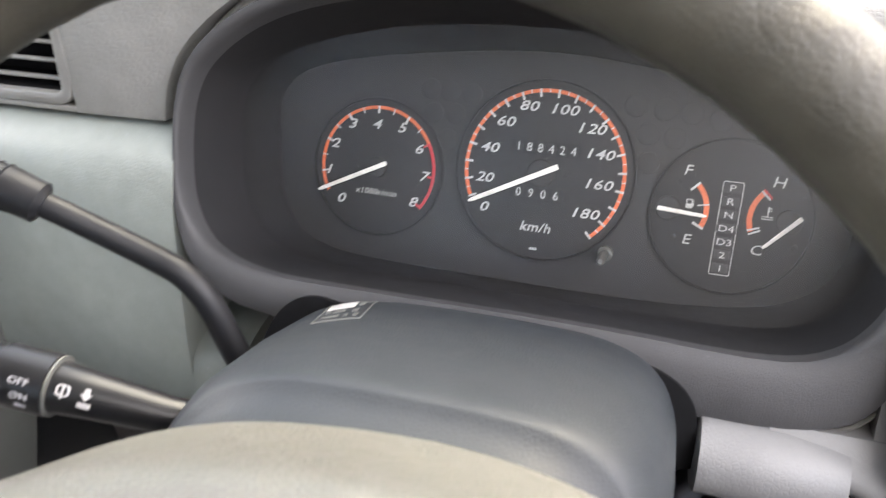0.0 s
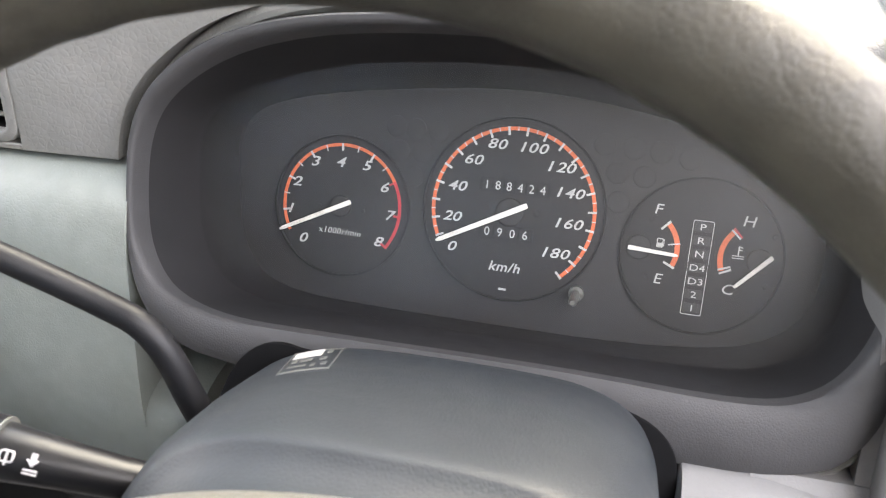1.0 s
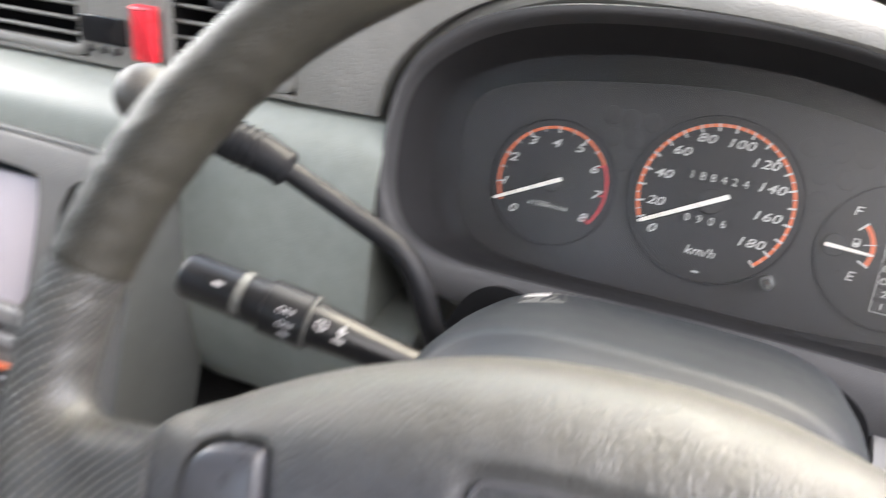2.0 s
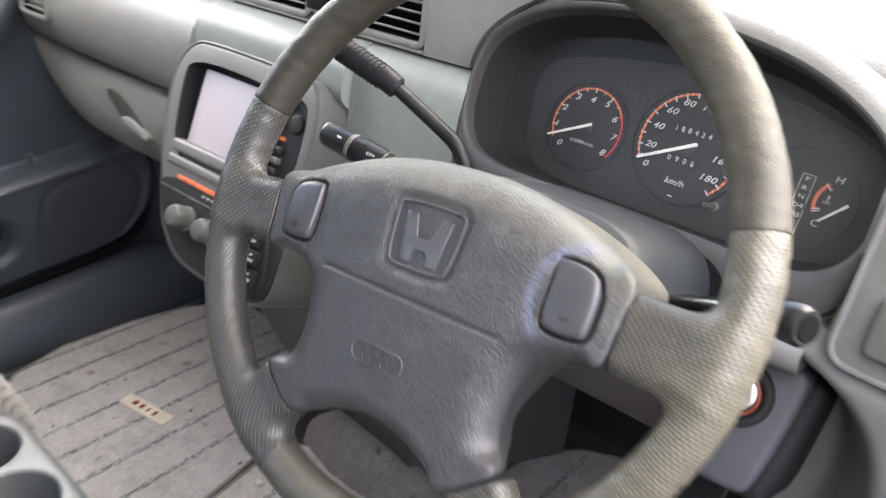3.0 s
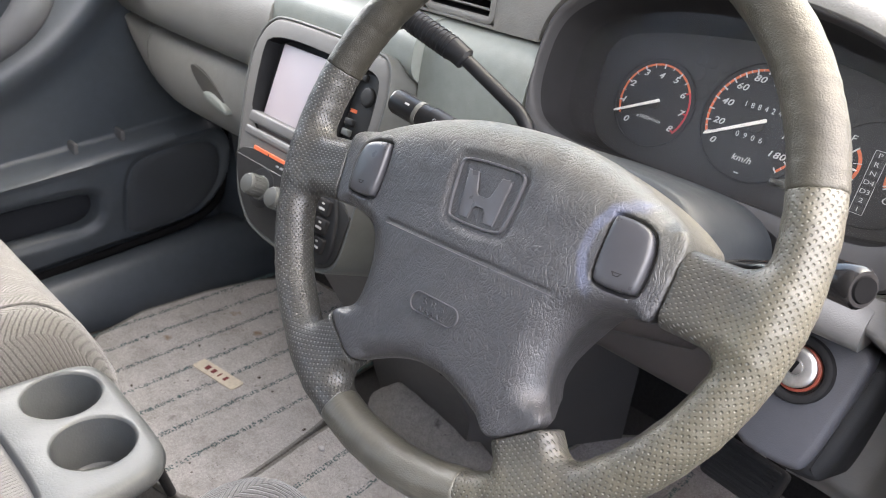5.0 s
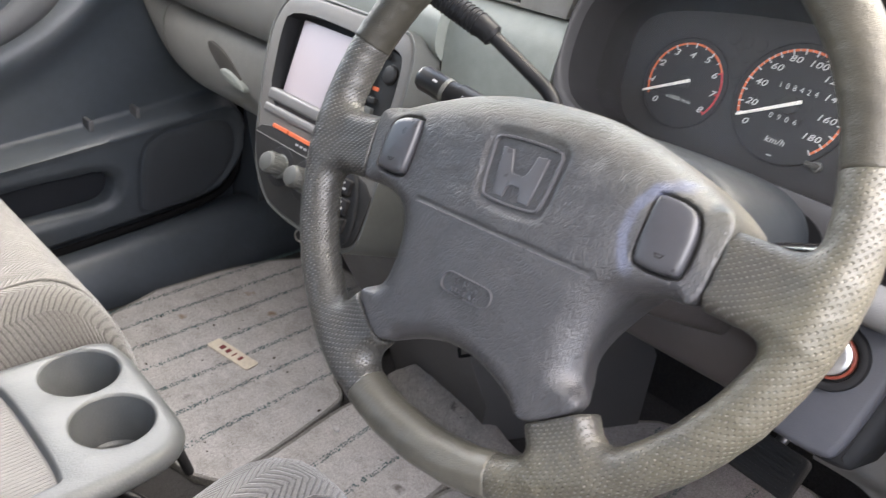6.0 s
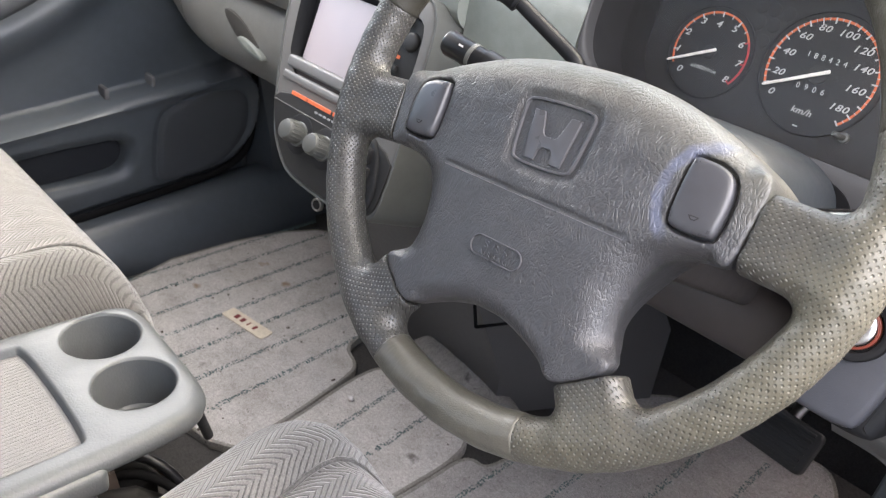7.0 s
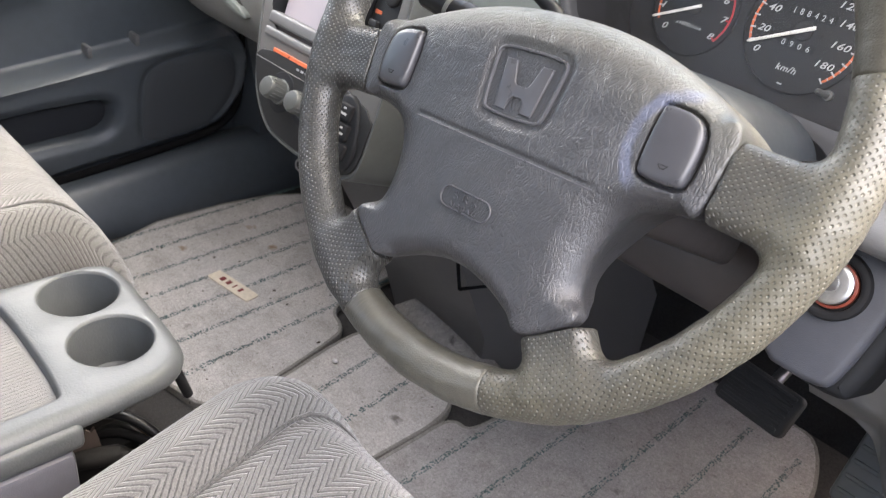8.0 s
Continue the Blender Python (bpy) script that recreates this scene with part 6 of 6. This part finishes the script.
for k in range(25):
    t = k / 24
    x, full = -0.466 + 0.25 * t, min(1.0, 0.35 + 3.0 * t)
    lump = 0.006 * noise.noise(Vector((x * 30, 2.0, 0.0)))
    fade = math.sqrt(max(0.0, 1 - (max(0.0, t - 0.45) / 0.55) ** 2)) * 0.97 + 0.03
    top, front = ((0.088 - 0.03 * t) * full + lump) * fade, 0.322 - 0.020 * min(1.0, 3.0 * t) * fade + 0.030 * (1 - fade)
    hump.append(shifted([(x, 0.40, 0.0), (x, 0.37, top * 0.9), (x, 0.355, top), (x, 0.338, top * 0.97), (x, (0.338 + front) / 2, top * 0.72 + lump), (x, front + 0.006, top * 0.35), (x, front, 0.0)]))
part("carpet_hump", loft(hump), HUMP, foot, "dark carpeted hump")

lighter = thing("lighter_knob", pose(-0.497, 0.186, 0.300, 80, 0, 10), "small black knob with a chrome ring under the centre stack", "knob")
part("stem", loft([[(x, y, z) for x, y in circle(r, 20)] for z, r in ((-0.09, 0.006), (-0.006, 0.006), (-0.005, 0.0085), (0.0, 0.0085))]), BLACK, lighter)
part("ring", moved(ring_plate(circle(0.0088, 20), circle(0.0062, 20), -0.004, 0.0015, 0.0008), pose(0, 0, 0)), STEEL, lighter, "dull steel ring")
part("face", plate(circle(0.0062, 20), -0.002, 0.0008, 0.0004), BLACK, lighter)

# ---- lower dash on the driver's side ----
kd = thing("lower_dash", pose(0, 0, 0), "pale grey lower dashboard panel with switches", "lower dashboard")
SCOOP = chaikin([(0.02, 0.548), (0.10, 0.543), (0.153, 0.534), (0.188, 0.522), (0.216, 0.505), (0.233, 0.480), (0.240, 0.44), (0.236, 0.38), (0.22, 0.30), (0.02, 0.30)], 2)


def lower_skin(x, z):
    """Depth of the lower dashboard's skin; a scoop runs round the ignition housing."""
    d = outline_distance(SCOOP, x, z)
    y = 0.188 - 0.012 * step(x, 0.17, 0.30) + 0.22 * np.maximum(0, z - 0.552) + 0.022 * step(z, 0.522, 0.556)
    return y + 0.070 * step(-d, -0.010, 0.034) + 0.03 * step(0.37 - z, 0.0, 0.05)


def skin_rows(x0, x1, z0, z1, n):
    gx, gz = np.meshgrid(np.linspace(x0, x1, n), np.linspace(z0, z1, n))
    gy = lower_skin(gx, gz)
    return [[(float(gx[j, i]), float(gy[j, i]), float(gz[j, i])) for i in range(n)] for j in range(n)]


part("right_panel", sheet(skin_rows(0.138, 0.424, 0.335, 0.550, 80), (0, 0.06, 0)), LOWER, kd)
part("switch_panel", sheet(skin_rows(0.180, 0.424, 0.5505, 0.702, 40), (0, 0.06, 0)), LOWER, kd)
part("corner_block", extrude_x(chaikin([(0.30, 0.549), (0.225, 0.550), (0.198, 0.546), (0.187, 0.536), (0.186, 0.520), (0.200, 0.510), (0.30, 0.510)], 2), [0.108, 0.1095, 0.113, 0.120, 0.13, 0.145, 0.160, 0.172], lambda x, y, z: (x, y + (0.006 if x < 0.109 else 0.0) + 0.004 * max(0.0, (x - 0.145) / 0.03), z - 0.002 * max(0.0, (x - 0.145) / 0.03))), LOWER, kd)
part("left_panel", extrude_x(chaikin([(0.40, 0.44), (0.30, 0.44), (0.278, 0.42), (0.272, 0.39), (0.285, 0.345), (0.34, 0.32), (0.42, 0.34)], 2), [-0.29, -0.25, -0.2, -0.15, -0.11]), KNEE, kd)
part("knee_panel", extrude_x(chaikin([(0.40, 0.44), (0.29, 0.43), (0.268, 0.40), (0.272, 0.360), (0.30, 0.345), (0.40, 0.342)], 2), [-0.11, 0.0, 0.1, 0.2]), KNEE, kd)
SWM = pose(0.238, 0.199, 0.597, 78, 0, -6)
swp = rrect(0.105, 0.125, 0.016)
part("switch_plate", moved(plate(swp, -0.03, 0.004, 0.004), SWM), LOWER, kd)
part("switch_frame", moved(ring_plate(swp, inset(swp, 0.005), -0.02, 0.007, 0.002), SWM), LOWER, kd)
for y in (0.026, -0.026):
    swb = part("switch", moved(plate(rrect(0.062, 0.042, 0.006), 0.0, 0.013, 0.004), SWM @ pose(0, y, 0)), KNOB, kd, "pale rocker switch")
    part("switch_mark", moved(box(-0.012, 0.012, -0.0015, 0.0015, 0.0125, 0.0134, 0), SWM @ pose(0, y, 0)), WHITE, swb)

# ---- pedals ----
def pedal(name, m, w, h, label, skin=RUBBER):
    ob = thing(name, m, label, "pedal")
    part("pad", plate(rrect(w, h, 0.008), -0.008, 0.008, 0.004), skin, ob)
    for k in range(6):
        part("tread", moved(box(-w * 0.42, w * 0.42, -0.0025, 0.0025, 0.006, 0.0105, 0.001, 1), pose(0, -h * 0.38 + h * 0.152 * k, 0)), skin, ob)
    part("arm", tube([(0, 0, -0.004), (0, 0.06, -0.03), (0.0, 0.28, -0.13), (0.0, 0.52, -0.31)], 0.008, 10), STEEL, ob)
    return ob


pedal("brake_pedal", pose(0.048, 0.49, 0.150, 55, 0, -6), 0.095, 0.058, "black ribbed rubber brake pedal with worn metal corner")
pedal("accelerator_pedal", pose(0.20, 0.41, 0.215, 60, 0, 0), 0.05, 0.11, "grey accelerator pedal at the footwell's edge", KNOB)
tagged(part("column_tube", moved(tube([(0, -0.02, -0.25), (0, -0.02, -0.55)], 0.03, 16, (0, 1, 0)), COLUMN), DARK), "dark steering column tube under the dash", "column")

# ---- seats ----
def cushion(name, x0, x1, y0, y1, top, front_drop, seam, tilt, label, cat="car seat"):
    """A seat cushion with a rounded front, side bolsters and a seam."""
    ob = thing(name, pose((x0 + x1) / 2, y1, 0.05), label, cat, "front seats")
    w, ln = (x1 - x0) / 2, y1 - y0
    nx, ny = 44, 40
    rows = []
    for j in range(ny + 1):
        t = j / ny
        row = []
        for i in range(nx + 1):
            s = -1 + 2 * i / nx
            ss = math.copysign(abs(s) ** 0.9, s)
            y = -ln * (1 - t)
            edge = max(0.0, abs(s) - 0.72) / 0.28
            front = max(0.0, t - 0.80) / 0.20
            at = seam + 0.05 * max(0.0, t - 0.75) / 0.25
            wx = w * (1 - 0.09 * front ** 2)
            z = top - 0.05
            z -= 0.070 * edge ** 2.8 + front_drop * front ** 2.4
            z += 0.014 * math.exp(-((abs(s) - at - 0.12) / 0.10) ** 2) - 0.007 * math.exp(-((abs(s) - at) / 0.025) ** 2)
            z -= 0.006 * math.exp(-((y + 0.045) / 0.006) ** 2) * (1 if abs(s) < seam else 0)
            z -= tilt * max(0.0, -y - 0.06)
            row.append((wx * ss, y, z))
        rows.append(row)
    bm = bmesh.new()
    grid = [[bm.verts.new(p) for p in r] for r in rows]
    for a, b in zip(grid, grid[1:]):
        for i in range(nx):
            bm.faces.new((a[i], a[i + 1], b[i + 1], b[i]))
    rim = grid[0] + [r[-1] for r in grid[1:]] + grid[-1][-2::-1] + [r[0] for r in grid[-2:0:-1]]
    low = [bm.verts.new((v.co.x * 0.93, -ln * 0.5 + (v.co.y + ln * 0.5) * 0.93, 0.0)) for v in rim]
    n = len(rim)
    for i in range(n):
        bm.faces.new((rim[i], rim[(i + 1) % n], low[(i + 1) % n], low[i]))
    seat = part("seat_cushion", bm, CLOTH, ob, sharp=80)
    uv_from(seat, lambda c: (c.x, c.y))
    for s in (-1, 1):
        pts = []
        for j in range(ny + 1):
            r = rows[j]
            at = (1 + s * (seam + 0.05 * max(0.0, j / ny - 0.75) / 0.25)) / 2 * nx
            k = int(at)
            p = Vector(r[k]).lerp(Vector(r[k + 1]), at - k)
            pts.append((p.x, p.y, p.z + 0.0005))
        part("seam_piping", tube(pts, 0.0022, 8), CLOTH, ob)
    back = box(-w, w, -ln - 0.10, -ln + 0.02, top - 0.12, top + 0.55, 0.05, 4)
    b = part("backrest", moved(back, pose(0, 0, 0)), CLOTH, ob)
    uv_from(b, lambda c: (c.x, c.z))
    part("seat_base", box(-w * 0.94, w * 0.94, -ln, -0.035, -0.061, 0.004, 0.004), RAIL, ob, "dark steel seat base")
    part("rail", box(-w + 0.03, -w + 0.06, -ln, -0.06, -0.06, 0.01, 0.004), RAIL, ob)
    part("rail", box(w - 0.06, w - 0.03, -ln, -0.06, -0.06, 0.01, 0.004), RAIL, ob)
    return ob


cushion("driver_seat_unit", -0.171, 0.292, -0.56, -0.027, 0.361, 0.11, 0.54, 0.27, "grey herringbone velour driver's seat cushion, worn")
cushion("passenger_seat_unit", -0.955, -0.477, -0.56, -0.035, 0.325, 0.12, 0.78, 0.04, "grey herringbone velour passenger seat cushion")

# ---- tray table between the seats ----
tray = thing("tray_table", pose(0, 0, 0.27), "pale grey plastic folding tray with two cup holders between the seats", "tray table")
TO = chaikin([(-0.470, -0.120), (-0.458, -0.084), (-0.430, -0.077), (-0.380, -0.079), (-0.320, -0.081), (-0.284, -0.085), (-0.261, -0.105), (-0.2535, -0.14), (-0.2515, -0.20), (-0.250, -0.60), (-0.470, -0.60)], 2)
CUPS = ((-0.4155, -0.131), (-0.3295, -0.1355))
CR = 0.0372
rec = chaikin([(-0.436, -0.196), (-0.286, -0.196), (-0.278, -0.208), (-0.278, -0.58), (-0.444, -0.58), (-0.444, -0.208)], 2)


bm = bmesh.new()
cups = [circle(CR, 48, x, y) for x, y in CUPS]
top_in = inset(TO, 0.014)
deck(bm, top_in, [[(p[0], p[1]) for p in inset(c, -0.003)] for c in cups] + [inset(rec, -0.003)], 0.0)
rim_steps = [[(x, y, z) for x, y in inset(TO, d)] for d, z in ((0.014, 0.0), (0.0088, -0.0012), (0.0045, -0.0038), (0.0015, -0.0078), (0.0, -0.0125), (0.0012, -0.0175), (0.006, -0.0215), (0.012, -0.023))]
loft(rim_steps, caps=(False, False), bm=bm)
for c in cups:
    loft([[(x, y, z) for x, y in inset(c, d)] for d, z in ((-0.003, 0.0), (-0.0012, -0.0006), (0.0, -0.003))], caps=(False, False), bm=bm)
loft([[(x, y, z) for x, y in inset(rec, d)] for d, z in ((-0.003, 0.0), (-0.0012, -0.0006), (0.0, -0.003), (0.002, -0.010))], caps=(False, False), bm=bm)
bmesh.ops.remove_doubles(bm, verts=bm.verts, dist=1e-5)
part("top", bm, TRAY, tray, sharp=50)
under = bmesh.new()
deck(under, inset(TO, 0.0118), [[(p[0], p[1]) for p in inset(c, 0.0005)] for c in cups], -0.0229)
part("underside", under, TRAY, tray)
for x, y in CUPS:
    part("cup_holder", loft([[(a, b, z) for a, b in circle(r, 48, x, y)] for r, z in ((CR, -0.0025), (CR - 0.0035, -0.054), (CR - 0.0065, -0.057))], caps=(False, True)), TRAY, tray, "round cup holder")
part("recess_floor", plate(inset(rec, 0.001), -0.014, -0.009, 0.0005), TRAYIN, tray, "fine ribbed tray floor")
for k in range(35):
    x = -0.438 + 0.0044 * k
    part("rib", box(x - 0.0012, x + 0.0012, -0.575, -0.202, -0.0095, -0.0087, 0), TRAYIN, tray)
part("latch", box(-0.270, -0.2470, -0.60, -0.194, -0.036, -0.010, 0.007, 3), TRAY, tray, "hinge bar under the tray's edge")
part("support_arm", box(-0.310, -0.2440, -0.320, -0.204, -0.21, -0.034, 0.008), ARM, tray, "lavender-grey support arm")
part("leg", tube([(-0.292, -0.096, -0.02), (-0.315, -0.071, -0.090)], 0.0052, 12), FRAME, tray, "black rod")
part("leg", tube([(-0.30, -0.12, -0.03), (-0.30, -0.12, -0.27)], 0.02, 12), DARK, tray)
part("leg", tube([(-0.36, -0.45, -0.03), (-0.36, -0.45, -0.27)], 0.02, 12), DARK, tray)
br = thing("seat_bracket", pose(-0.37, -0.14, 0.0), "dusty dark seat slide with a toothed strip on the floor", "bracket")
# slide plate, dark enough to stand for the shaded void here
part("plate", box(-0.09, -0.045, -0.26, 0.055, -0.012, 0.045, 0.006), RAIL, br)
part("bracket_arm", tube([(-0.06, -0.05, 0.05), (-0.03, 0.02, 0.05), (-0.02, 0.07, 0.0)], 0.012, 10), RAIL, br)
COMB = plastic("rusty_dusty_steel", (0.085, 0.068, 0.060), 0.7, 0.0003, 300.0, 0.2)
comb = bmesh.new()
profile = [(-0.26, 0.048)] + [(-0.25 + 0.0045 * k, 0.080 + (0.005 if k % 2 else 0.0)) for k in range(58)] + [(0.012, 0.048)]
loft([[(x, y, z) for y, z in profile] for x in (-0.052, -0.048)], bm=comb)
part("toothed_strip", comb, COMB, br, "brown toothed strip")
tun = []
for k in range(13):
    a = math.pi * k / 12
    tun.append((0.085 * math.cos(a) + 0.006 * noise.noise(Vector((k, 0.0, 3.0))), 0.105 * math.sin(a) ** 0.7))
slab("tunnel_trim", loft([[(-0.27 + x * w, y, -0.012 + z * h) for x, z in tun] for y, w, h in ((-0.60, 1.0, 1.0), (-0.20, 1.0, 1.0), (-0.14, 0.97, 0.92), (-0.11, 0.88, 0.62), (-0.10, 0.80, 0.2))]), HUMP, "grey carpeted floor tunnel between the seats", "trim")
